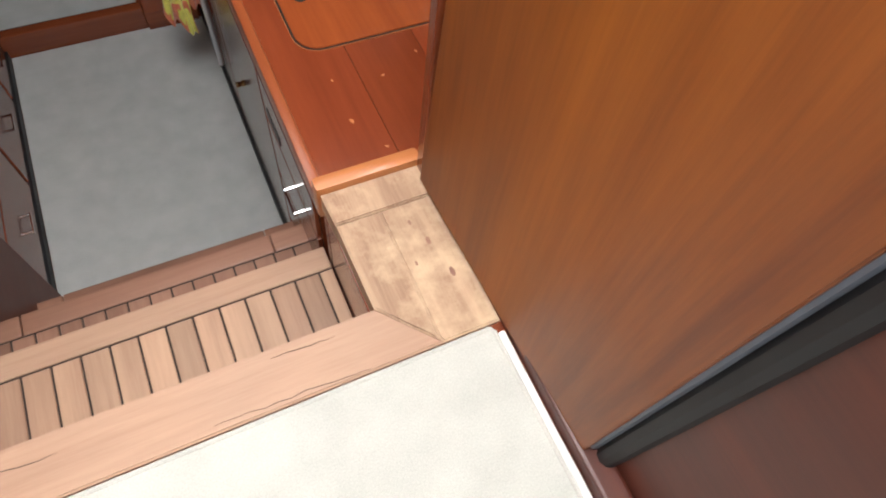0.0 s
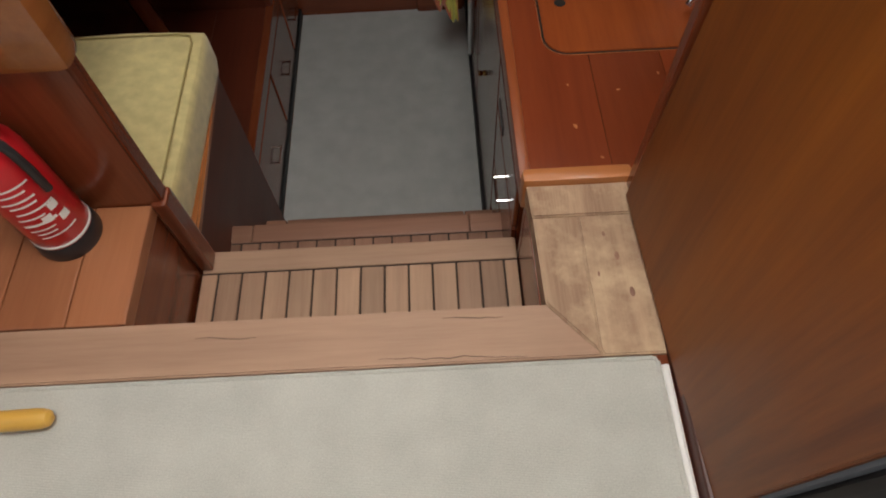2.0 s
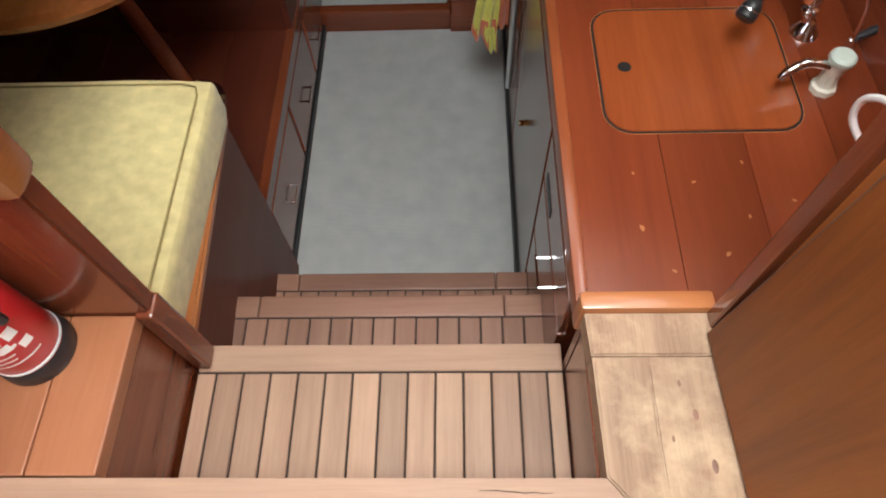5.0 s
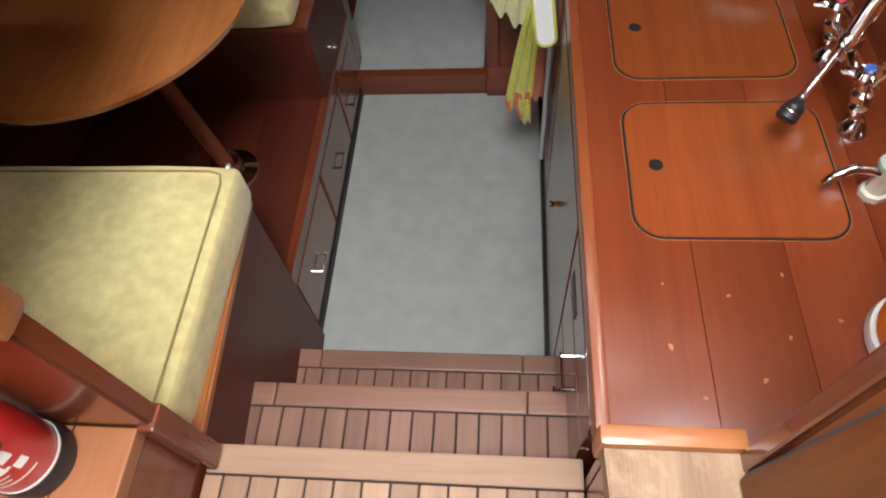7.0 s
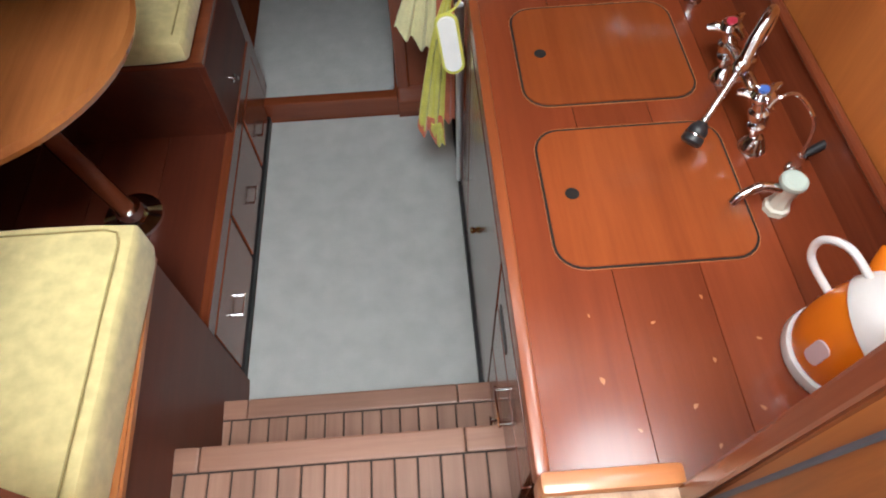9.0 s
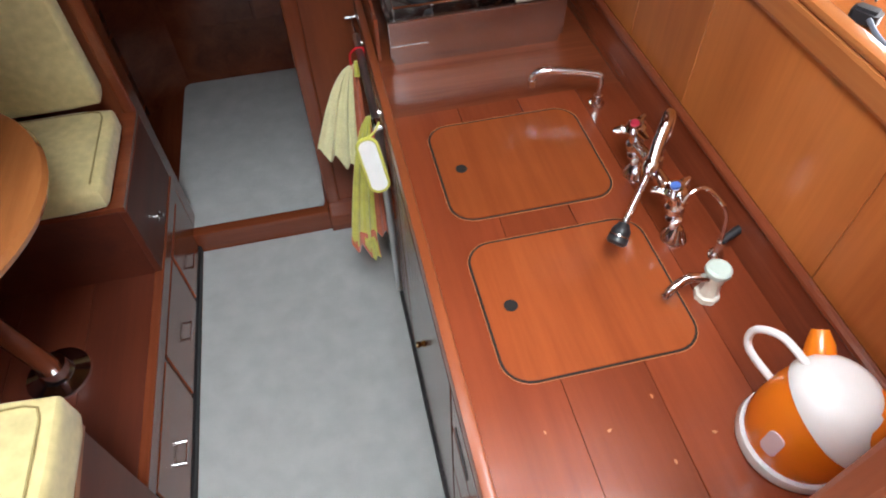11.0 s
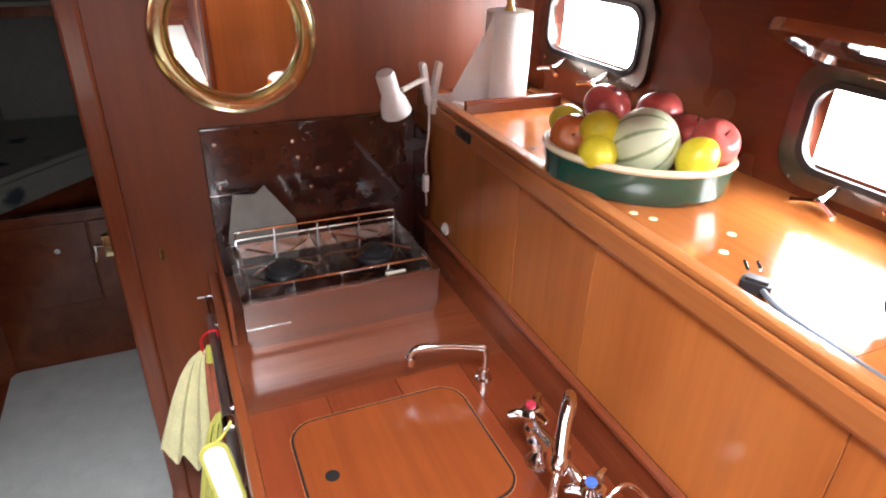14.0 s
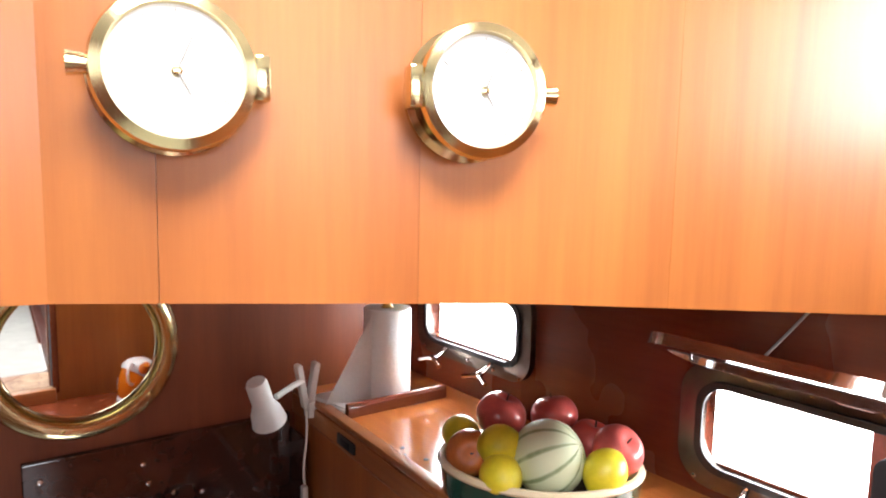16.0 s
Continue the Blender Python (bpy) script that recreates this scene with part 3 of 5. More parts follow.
board([(-1.4, 0.69), (0.085, 0.69), (0.007, 0.781), (-1.4, 0.781)], 0.90, W, M_TEAK_X, SILL)
board([(0.0855, 0.6905), (0.184, 0.69), (0.184, 0.944), (0.0815, 0.944), (0.0815, 0.70)], 0.90, W, M_WORN, SILL)
board([(0.0845, 0.6915), (0.081, 0.70), (0.081, 0.944), (0.005, 0.944), (0.0075, 0.782)], 0.90, W, M_WORN, SILL)
board([(0.004, 0.9455), (0.184, 0.9455), (0.184, 1.011), (0.001, 1.011)], 0.90, W, M_WORN, SILL)
rnd = random.Random(12)
for x0, y0, n in ((-0.55, 0.752, 9), (-0.16, 0.765, 9), (-0.26, 0.704, 20)):
    pts, y = [], y0
    for k in range(n):
        y += rnd.uniform(-0.0022, 0.0018)
        pts.append((x0 + k * 0.012, min(0.778, max(0.694, y)), W + 0.0002))
    part("crack", tube(pts, [0.0003 + 0.0004 * math.sin(math.pi * k / (n - 1)) for k in range(n)], 6), M_CAULK, SILL, "fine dark crack")
for x, y, r in ((0.135, 0.862, 0.006), (0.148, 0.795, 0.007), (0.120, 0.905, 0.004), (0.10, 0.83, 0.0035)):
    k = placed(lathe([(0.0, 0.0007), (r * 0.7, 0.0006), (r, 0.0)], 14), pose(x, y, W) @ Matrix.Diagonal((0.6, 1.3, 1, 1)))
    part("knot", k, M_STEP, SILL, "small brown knot")
structure("riser_sill", box(-0.66, 0.004, 0.765, 0.777, 0.60, 0.90), M_RED_X, "mahogany riser under the sill", "riser")
structure("cheek_starboard", box(0.004, 0.03, 0.777, 1.0, 0.0, 0.897, 0.002), M_RED_Z, "mahogany cheek beside the steps", "wall")


def step(name_label, x0, x1, y0, y1, z, slats, nose_mat, slat_mat, ends=(), first=1.0, last=1.0):
    """A step: nosing in front, slats with dark gaps behind it, riser below."""
    s = thing("companionway_step", name_label, "step", "companionway steps")
    nose = 0.052
    cuts = [x0, *ends, x1]
    for a, c in zip(cuts, cuts[1:]):
        part("nosing", box(a + 0.0008, c - 0.0008, y1 - nose, y1, z - 0.028, z, 0.005), nose_mat, s, "", False)
    part("caulk_bed", box(x0 + 0.001, x1 - 0.001, y0, y1 - nose, z - 0.028, z - 0.0035), M_CAULK, s, "dark caulked gaps", False)
    w = (x1 - x0) / (slats - 2 + first + last)
    joints = [x0] + [x0 + (first + k) * w for k in range(slats - 1)] + [x1]
    for a, c in zip(joints, joints[1:]):
        part("slat", box(a + 0.0020, c - 0.0020, y0, y1 - nose - 0.004, z - 0.01, z - 0.0005, 0.0015, None, 1), slat_mat, s, "", False)
    part("riser", box(x0 + 0.002, x1 - 0.002, y1 - 0.03, y1 - 0.014, z - 0.33, z - 0.028), M_RED_X, s, "", False)
    return s


step("worn teak top step with caulked slats", -0.666, 0.003, 0.777, 1.055, 0.697, 14, M_TEAK_X, M_SLATS, (), 0.72, 0.6)
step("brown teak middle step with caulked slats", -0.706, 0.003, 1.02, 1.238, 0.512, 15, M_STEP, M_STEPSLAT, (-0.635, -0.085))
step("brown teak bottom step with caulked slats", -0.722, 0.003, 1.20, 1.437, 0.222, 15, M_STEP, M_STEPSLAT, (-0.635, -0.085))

# ---- port side: ledge, partition, seats ----
LEDGE = thing("ledge", "varnished wooden ledge of two planks beside the steps", "ledge", "", "structure")
part("plank", box(-0.765, -0.668, 0.783, 1.012, 0.915, W, 0.003), M_LEDGE, LEDGE, "", False)
part("plank", box(-0.88, -0.767, 0.783, 1.012, 0.915, W, 0.003), M_LEDGE, LEDGE, "", False)
part("plank", box(-1.4, -0.882, 0.783, 1.012, 0.915, W, 0.003), M_LEDGE, LEDGE, "", False)
part("side_panel", box(-0.690, -0.672, 0.777, 1.012, 0.60, 0.914, 0.002), M_RED_Y, LEDGE, "", False)
part("back_panel", box(-1.4, -0.690, 0.765, 0.783, 0.5, 0.90), M_RED_X, LEDGE, "", False)
PARTITION = thing("wall_partition", "mahogany partition with a rounded orange cap behind the seat", "partition", "", "structure")
outline = [(-1.91, 0.0), (-0.660, 0.0), (-0.640, 1.272), (-1.91, 1.272)]
bm = prism(outline, 0, 0.03, 0.004)
part("panel", placed(bm, pose(0, 1.044, 0, 90)), M_RED_Z, PARTITION, "", False)
part("cap", box(-1.91, -0.628, 1.000, 1.056, 1.272, 1.44, 0.016), M_TABLE, PARTITION, "orange rounded cap rail")
part("moulding", box(-0.668, -0.640, 1.006, 1.05, 0.70, 0.95, 0.006), M_RED_Z, PARTITION, "", False)

# two unseen boxes, added to keep overhead light off the saloon
structure("console_port", box(-1.91, -0.76, 1.058, 1.629, 1.37, 1.48, 0.008), M_SHADERED, "unseen mahogany box blocking light over the port settee", "console")
structure("console_saloon", box(-1.91, -0.625, 1.66, 2.69, 1.45, 1.49, 0.008), M_SHADERED, "unseen mahogany slab blocking light over the saloon", "console")
# settee panels take the shade-darkened mahogany, the top board the plain one
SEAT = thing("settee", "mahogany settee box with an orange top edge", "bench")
part("side_panel", prism([(-0.700, 1.046), (-0.678, 1.046), (-0.706, 1.575), (-0.728, 1.575)], -0.004, 0.715, 0.003), M_SHADERED, SEAT, "", False)
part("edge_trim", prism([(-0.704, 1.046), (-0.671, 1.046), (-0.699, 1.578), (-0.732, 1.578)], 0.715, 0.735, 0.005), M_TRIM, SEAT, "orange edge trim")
part("front_panel", box(-1.9, -0.728, 1.553, 1.573, 0.34, 0.715, 0.003), M_SHADERED, SEAT, "", False)
part("top_board", box(-1.9, -0.729, 1.047, 1.553, 0.70, 0.714), M_RED_X, SEAT, "", False)


def cushion(x0, x1, y0, y1, z0, z1, label, seed):
    c = thing("seat_cushion", label, "cushion", "yellow saloon cushions")
    part("cover", pillow(x0, x1, y0, y1, z0, z1, 0.028, 0.012, seed), M_CUSHION, c)
    zz, e = z1 + 0.0012, 0.027
    loop = [(x1 - e, y0 + 0.03, zz), (x1 - e, y1 - 0.06, zz), (x1 - e - 0.008, y1 - e - 0.008, zz), (x1 - 0.06, y1 - e, zz), (x0 + 0.06, y1 - e, zz)]
    part("piping", tube(loop, 0.0022, 8), M_PIPING, c)
    return c


cushion(-1.85, -0.690, 1.05, 1.60, 0.716, 0.838, "thick pale yellow velour seat cushion on the settee", 1)
FSEAT = thing("settee", "low mahogany settee against the forward bulkhead", "bench")
part("side_panel", box(-0.742, -0.722, 2.262, 2.688, 0.354, 0.62, 0.003), M_SHADERED, FSEAT, "", False)
part("front_panel", box(-1.9, -0.742, 2.262, 2.282, 0.34, 0.62, 0.003), M_SHADERED, FSEAT, "", False)
part("top_board", box(-1.9, -0.724, 2.264, 2.688, 0.62, 0.635), M_RED_X, FSEAT, "", False)
cushion(-1.85, -0.75, 2.25, 2.62, 0.636, 0.72, "pale yellow seat cushion beside the doorway", 5)
BACK = thing("back_cushion", "pale yellow back cushion against the bulkhead", "cushion", "yellow saloon cushions")
part("cover", pillow(-1.85, -0.775, 2.60, 2.69, 0.722, 1.15, 0.03, 0.0, 9), M_CUSHION, BACK)

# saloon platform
# planks use the shade-darkened mahogany, sides the plain one
PLAT = thing("platform", "mahogany saloon platform with shade-darkened planks and drawers in its side", "platform", "", "structure")
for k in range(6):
    part("plank", box(-1.92 + k * 0.2 + 0.001, -1.72 + k * 0.2 - 0.001, 1.575, 2.69, 0.325, 0.35, 0.002), M_SHADERED, PLAT, "", False)
part("edge_trim", box(-0.745, -0.717, 1.575, 2.69, 0.30, 0.354, 0.004), M_RED_Y, PLAT, "", False)
part("side_panel", box(-0.742, -0.726, 1.43, 2.69, -0.004, 0.30, 0.002), M_RED_Y, PLAT, "", False)
part("plinth", box(-0.735, -0.716, 1.43, 2.64, -0.005, 0.03, 0.002), M_DARKRUB, PLAT, "", False)


def pull(x, y, z, along, size, out, parent):
    """A small bar handle on two feet; out is the way it stands off."""
    a, c = Vector((x, y, z)), Vector((x, y, z))
    d = Vector(along) * size / 2
    o = Vector(out) * 0.016
    h = part("handle", tube([a - d * 1.2 + o, a + d * 1.2 + o], 0.0026, 8), M_CHROME, parent, "small chrome bar handle")
    for s in (-1, 1):
        part("handle_foot", tube([a + d * s, a + d * s + o], 0.004, 8), M_CHROME, h)
    return h


for y0, y1, hy in ((1.60, 1.98, 1.765), (2.0, 2.36, 2.18), (2.38, 2.62, 2.48)):
    d = part("drawer_front", box(-0.726, -0.720, y0, y1, 0.045, 0.285, 0.003), M_RED_Y, PLAT, "", False)
    pull(-0.720, hy, 0.135, (0, 1, 0), 0.065, (1, 0, 0), d)
LOCK = thing("cupboard_latch", "small chrome push latch on the settee side", "latch")
part("button", placed(lathe([(0.0, 0.0), (0.012, 0.0), (0.012, 0.006), (0.007, 0.008), (0.007, 0.018), (0.0, 0.019)], 16), pose(-0.722, 2.433, 0.42, 0, 90, 0)), M_CHROME, LOCK)
part("bar", box(-0.723, -0.716, 2.413, 2.453, 0.416, 0.424, 0.001), M_CHROME, LOCK)

# round table on a post
TABLE = thing("saloon_table", "round varnished wooden table on a dark post with a chrome foot", "table")
tx, ty = -1.085, 1.96
part("tabletop", placed(lathe([(0.0, 0.955), (0.35, 0.955), (0.372, 0.962), (0.378, 0.978), (0.372, 0.994), (0.35, 1.0), (0.0, 1.0)], 64), pose(tx, ty, 0)), M_TABLE, TABLE)
part("post", tube([(-0.975, 1.96, 0.36), (tx + 0.02, ty, 0.955)], 0.027, 20), M_RED_Z, TABLE)
foot = part("foot", placed(lathe([(0.0, 0.35), (0.085, 0.35), (0.082, 0.358), (0.045, 0.366), (0.038, 0.405), (0.0, 0.405)], 32), pose(-0.975, 1.96, 0)), M_CHROME, TABLE, "polished chrome floor socket")
for k in range(4):
    a = k * math.pi / 2 + 0.6
    part("screw", placed(lathe([(0.0, 0.362), (0.006, 0.361), (0.0065, 0.358)], 8), pose(-0.975 + 0.06 * math.cos(a), 1.96 + 0.06 * math.sin(a), 0)), M_STEEL, foot)

# ---- galley worktop and cabinets ----
COUNTER = thing("worktop", "glossy red mahogany worktop with a raised rounded lip", "worktop")
xs = [0.012, 0.175, 0.325, 0.475, 0.605]
for a, c in zip(xs, xs[1:]):
    part("board", box(a + 0.0004, c - 0.0004, 1.022, 2.12, TOP - 0.03, TOP, 0.0006, None, 1), M_COUNTER, COUNTER, "", False)
part("stove_shelf", box(0.018, 0.605, 2.122, 2.70, TOP - 0.035, TOP - 0.004, 0.001), M_RED_X, COUNTER, "", False)
part("edge_lip", box(-0.004, 0.018, 1.043, 2.70, TOP - 0.04, TOP + 0.012, 0.006), M_LIP, COUNTER, "rounded red-brown edge lip")
part("end_lip", box(-0.006, 0.19, 1.0115, 1.042, TOP - 0.03, TOP + 0.058, 0.009), M_TRIM_X, COUNTER, "worn orange end moulding")
structure("worktop_end", box(0.004, 0.19, 1.003, 1.02, 0.2, TOP - 0.02), M_RED_Z, "mahogany end of the galley unit", "wall")
for u, v, sx in ((0.12, 1.18, 0.006), (0.25, 1.13, 0.005), (0.30, 1.2, 0.004), (0.16, 1.10, 0.004), (0.35, 1.12, 0.005), (0.22, 1.27, 0.004), (0.38, 1.23, 0.004), (0.12, 1.29, 0.003), (0.31, 1.31, 0.004), (0.27, 1.07, 0.004)):
    d = thing("worn_spot", "small pale chip in the worktop varnish", "wear mark", "pale chips in the worktop", "stuff")
    part("chip", placed(prism([(sx * math.cos(a) * (1 + 0.3 * math.sin(3 * a + u * 50)), 0.6 * sx * math.sin(a)) for a in [k * math.pi / 5 for k in range(10)]], 0, 0.0006), pose(u, v, TOP, 0, 0, u * 900)), M_TRIM, d, "", False)


def hatch(cx, cy, w, h):
    t = thing("sink_lid", "flush mahogany sink lid with a round finger hole", "lid", "sink lids")
    o, i = rounded(w + 0.010, h + 0.010, 0.053), rounded(w, h, 0.048)
    part("rim", placed(ring(rounded(w + 0.0122, h + 0.0122, 0.054), o, 0.0, 0.0012), pose(cx, cy, TOP)), M_TRIM, t, "pale worn rim", False)
    part("gap", placed(ring(o, i, 0.0, 0.0008), pose(cx, cy, TOP)), M_HOLE, t, "dark gap round the lid", False)
    part("panel", placed(prism(i, 0.0, 0.0030, 0.001), pose(cx, cy, TOP)), M_HATCH, t, "", False)
    hx = cx - w / 2 + 0.048
    part("finger_hole", placed(lathe([(0.0, 0.0034), (0.0115, 0.0036), (0.0130, 0.0034), (0.0132, 0.0028)], 24), pose(hx, cy + 0.001, TOP)), M_HOLE, t, "dark finger hole")
    return t


hatch(0.264, 1.534, 0.352, 0.308)
hatch(0.261, 1.908, 0.350, 0.298)

UNIT = thing("galley_unit", "dark mahogany galley unit with doors and a drawer", "cabinet")
part("body", box(0.006, 0.60, 1.06, 2.70, -0.004, TOP - 0.04), M_RED_Y, UNIT, "", False)
part("plinth", box(-0.012, 0.006, 1.44, 2.62, -0.005, 0.05, 0.002), M_DARKRUB, UNIT, "", False)
for y0, y1, z0, z1, hy, hz in ((1.07, 1.42, 0.50, 0.70, 1.245, 0.605), (1.07, 1.42, 0.28, 0.485, 1.245, 0.40)):
    d = part("drawer", box(-0.004, 0.006, y0, y1, z0, z1, 0.003), M_RED_Y, UNIT, "", False)
    pull(-0.004, hy, hz, (0, 1, 0), 0.07, (-1, 0, 0), d)
part("slot_panel", box(-0.004, 0.006, 1.07, 1.42, 0.712, 0.85, 0.003), M_RED_Y, UNIT, "", False)
part("slot", box(-0.006, -0.003, 1.30, 1.39, 0.735, 0.765, 0.001), M_DARKRUB, UNIT, "dark vent slot", False)
for y0, y1 in ((1.435, 2.0), (2.015, 2.60)):
    d = part("door", box(-0.004, 0.006, y0, y1, 0.07, 0.85, 0.003), M_RED_Z, UNIT, "", False)
    knob = part("knob", tube([(-0.004, y0 + 0.30, 0.50), (-0.012, y0 + 0.30, 0.50), (-0.020, y0 + 0.30, 0.50), (-0.026, y0 + 0.30, 0.50)], [0.011, 0.006, 0.009, 0.007], 14), M_BRASS, d, "small brass knob")

# panelled back of the worktop and the shelf above it
BACKP = thing("worktop_back", "orange varnished panelled back between worktop and shelf", "panelling", "", "structure")
part("base_rail", box(0.592, 0.625, 1.03, 2.71, TOP - 0.03, 1.005, 0.006), M_RED_Y, BACKP, "", False)
part("base_bead", tube([(0.594, 1.03, 1.012), (0.594, 2.70, 1.012)], 0.010, 10), M_RED_Y, BACKP)
for y0, y1, m in ((1.03, 1.40, M_ORANGE_Z), (1.40, 1.874, M_ORANGE_Z), (1.874, 2.14, M_ORANGE_Z), (2.14, 2.71, M_ORANGE_Z)):
    part("panel", box(0.606, 0.625, y0 + 0.0006, y1 - 0.0006, 1.005, 1.302, 0.001, None, 1), m, BACKP, "", False)
part("top_rail", box(0.598, 0.632, 1.03, 2.71, 1.302, 1.352, 0.008), M_TRIM, BACKP, "", False)
part("shelf_lip", box(0.600, 0.628, 1.03, 2.71, 1.3525, 1.368, 0.006), M_TRIM, BACKP, "rounded orange shelf edge")
SHELFT = thing("shelf", "orange varnished shelf under the ports", "shelf", "", "structure")
for y0, y1 in ((1.03, 1.45), (1.45, 1.95), (1.95, 2.71)):
    part("board", box(0.628, 1.06, y0 + 0.0003, y1 - 0.0003, 1.33, SHELF, 0.0004, None, 1), M_ORANGE_Y, SHELFT, "", False)
for u, v in ((0.660, 1.86), (0.676, 1.83), (0.757, 1.741), (0.70, 1.70)):
    d = thing("wood_plug", "pale round wooden plug in the shelf", "plug", "shelf plugs")
    part("disc", placed(lathe([(0.0, 0.0012), (0.007, 0.001), (0.0075, 0.0)], 14), pose(u, v, SHELF)), M_CREAMGLAZE, d)
for u, v in ((0.640, 2.24), (0.665, 2.20), (0.655, 2.27)):
    d = thing("screw_hole", "small dark screw hole in the shelf", "hole", "screw holes")
    part("disc", placed(lathe([(0.0, 0.0008), (0.005, 0.0006), (0.0055, 0.0)], 12), pose(u, v, SHELF)), M_DARKRUB, d)
SLOT = thing("switch_plate", "narrow black switch plate under the shelf edge", "switch")
part("plate", box(0.5925, 0.5985, 2.36, 2.44, 1.318, 1.342, 0.003), M_BLACK, SLOT)
part("rocker", box(0.590, 0.5935, 2.38, 2.42, 1.323, 1.337, 0.002), M_DARKRUB, SLOT)
KNOB = thing("round_switch", "small white round switch on the panelling", "switch")
part("base", placed(lathe([(0.0, 0.0), (0.017, 0.0), (0.017, 0.005), (0.012, 0.009), (0.0, 0.010)], 24), pose(0.606, 2.50, 1.035, 0, -90, 0)), M_WHITE, KNOB)
part("button", placed(lathe([(0.0, 0.009), (0.007, 0.0095), (0.006, 0.013), (0.0, 0.0135)], 18), pose(0.606, 2.50, 1.035, 0, -90, 0)), M_WHITE, KNOB)

# ---- companionway door leaf ----
LEAF = thing("door_leaf", "tall orange wooden companionway door with grey rubber edging", "door")
A, B_, C_, D_ = (0.186, 0.976, 0.955), (0.206, 0.464, 0.955), (0.206, 0.446, 1.85), (0.190, 0.930, 1.85)
part("panel", quad_slab([A, D_, C_, B_], 0.018, 0.002), M_PANEL, LEAF, "", False)
part("edging", tube([Vector(A) + Vector((-0.002, -0.002, 0)), Vector(D_) + Vector((-0.002, -0.002, 0))], 0.011, 10), M_RUBBER, LEAF, "grey rubber edging")
part("edging", tube([Vector(A) + Vector((0.001, 0, -0.002)), Vector(B_) + Vector((0.001, 0, -0.002))], 0.006, 10), M_BRONZE, LEAF, "dark metal bottom edge")
part("edging", tube([Vector(B_) + Vector((0.002, 0.003, 0)), Vector(C_) + Vector((0.002, 0.003, 0))], 0.010, 10), M_RUBBER, LEAF, "grey rubber edging")
part("seal", tube([Vector(B_) + Vector((0.012, -0.020, -0.002)), Vector(C_) + Vector((0.012, -0.020, 0))], 0.017, 10), M_SEAL, LEAF, "black rubber seal")
for f in (0.1, 0.45, 0.8):
    p = Vector(A).lerp(Vector(B_), f) + Vector((-0.003, 0, 0.004))
    part("screw", placed(lathe([(0.0, 0.003), (0.003, 0.002), (0.0035, 0.0)], 10), Matrix.Translation(p) @ pose(0, 0, 0, 0, -90, 0)), M_CHROME, LEAF)

# ---- fire extinguisher ----
EXT = thing("fire_extinguisher", "red fire extinguisher with white print standing on the ledge", "extinguisher")
ex, ey = -0.797, 0.958
part("cylinder", placed(lathe([(0.046, 0.022), (0.050, 0.03), (0.050, 0.215), (0.046, 0.24), (0.032, 0.262), (0.018, 0.272), (0.016, 0.285), (0.0, 0.286)], 40), pose(ex, ey, W)), M_REDPAINT, EXT)
part("foot_ring", placed(lathe([(0.0, 0.0), (0.053, 0.0), (0.055, 0.006), (0.053, 0.028), (0.0505, 0.034), (0.0505, 0.02)], 40), pose(ex, ey, W)), M_BLACK, EXT, "black plastic foot")
part("band", placed(lathe([(0.0503, 0.036), (0.0512, 0.037), (0.0512, 0.041), (0.0503, 0.042)], 40), pose(ex, ey, W)), M_WHITE, EXT, "white band")
valve = part("valve", placed(lathe([(0.0, 0.285), (0.014, 0.285), (0.014, 0.31), (0.010, 0.316), (0.0, 0.317)], 18), pose(ex, ey, W)), M_BLACK, EXT)
part("lever", box(ex - 0.012, ex + 0.075, ey - 0.009, ey + 0.009, W + 0.318, W + 0.326, 0.003), M_REDPAINT, valve, "red squeeze lever")
part("lever", box(ex - 0.012, ex + 0.065, ey - 0.008, ey + 0.008, W + 0.298, W + 0.305, 0.003), M_BLACK, valve)
part("hose", tube(arc([(ex + 0.012, ey - 0.01, W + 0.30), (ex + 0.05, ey - 0.02, W + 0.27), (ex + 0.058, ey - 0.02, W + 0.22), (ex + 0.056, ey - 0.018, W + 0.16)]), 0.007, 10), M_BLACK, EXT)


def curved_bar(a0, a1, z0, z1, r):
    b = bmesh.new()
    n = max(2, int((a1 - a0) / 6))
    prev = None
    for k in range(n + 1):
        a = radians(a0 + (a1 - a0) * k / n)
        q = [b.verts.new((ex + r * math.cos(a), ey + r * math.sin(a), W + z)) for z in (z0, z1)]
        if prev:
            b.faces.new((prev[0], q[0], q[1], prev[1]))
        prev = q
    return b


rnd = random.Random(4)
z = 0.195
while z > 0.06:
    h = rnd.choice((0.004, 0.006, 0.003))
    a = -95 + rnd.uniform(0, 10)
    part("print_line", curved_bar(a, a + rnd.uniform(35, 75), z - h, z, 0.0506), M_WHITE, EXT, "unreadable white print", False)
    z -= h + rnd.uniform(0.006, 0.012)
for a, z in ((-28, 0.135), (-24, 0.105), (-50, 0.118)):
    part("print_block", curved_bar(a - 9, a + 9, z - 0.016, z, 0.0507), M_WHITE, EXT, "white pictogram block", False)

STICK = thing("wooden_stick", "yellow varnished wooden stick lying on the cream carpet", "stick")
part("shaft", tube([(-1.25, 0.618, 0.961), (-0.79, 0.631, 0.961), (-0.752, 0.632, 0.961), (-0.740, 0.632, 0.961), (-0.735, 0.632, 0.961)], [0.016, 0.016, 0.0155, 0.012, 0.005], 18), M_STICK, STICK)

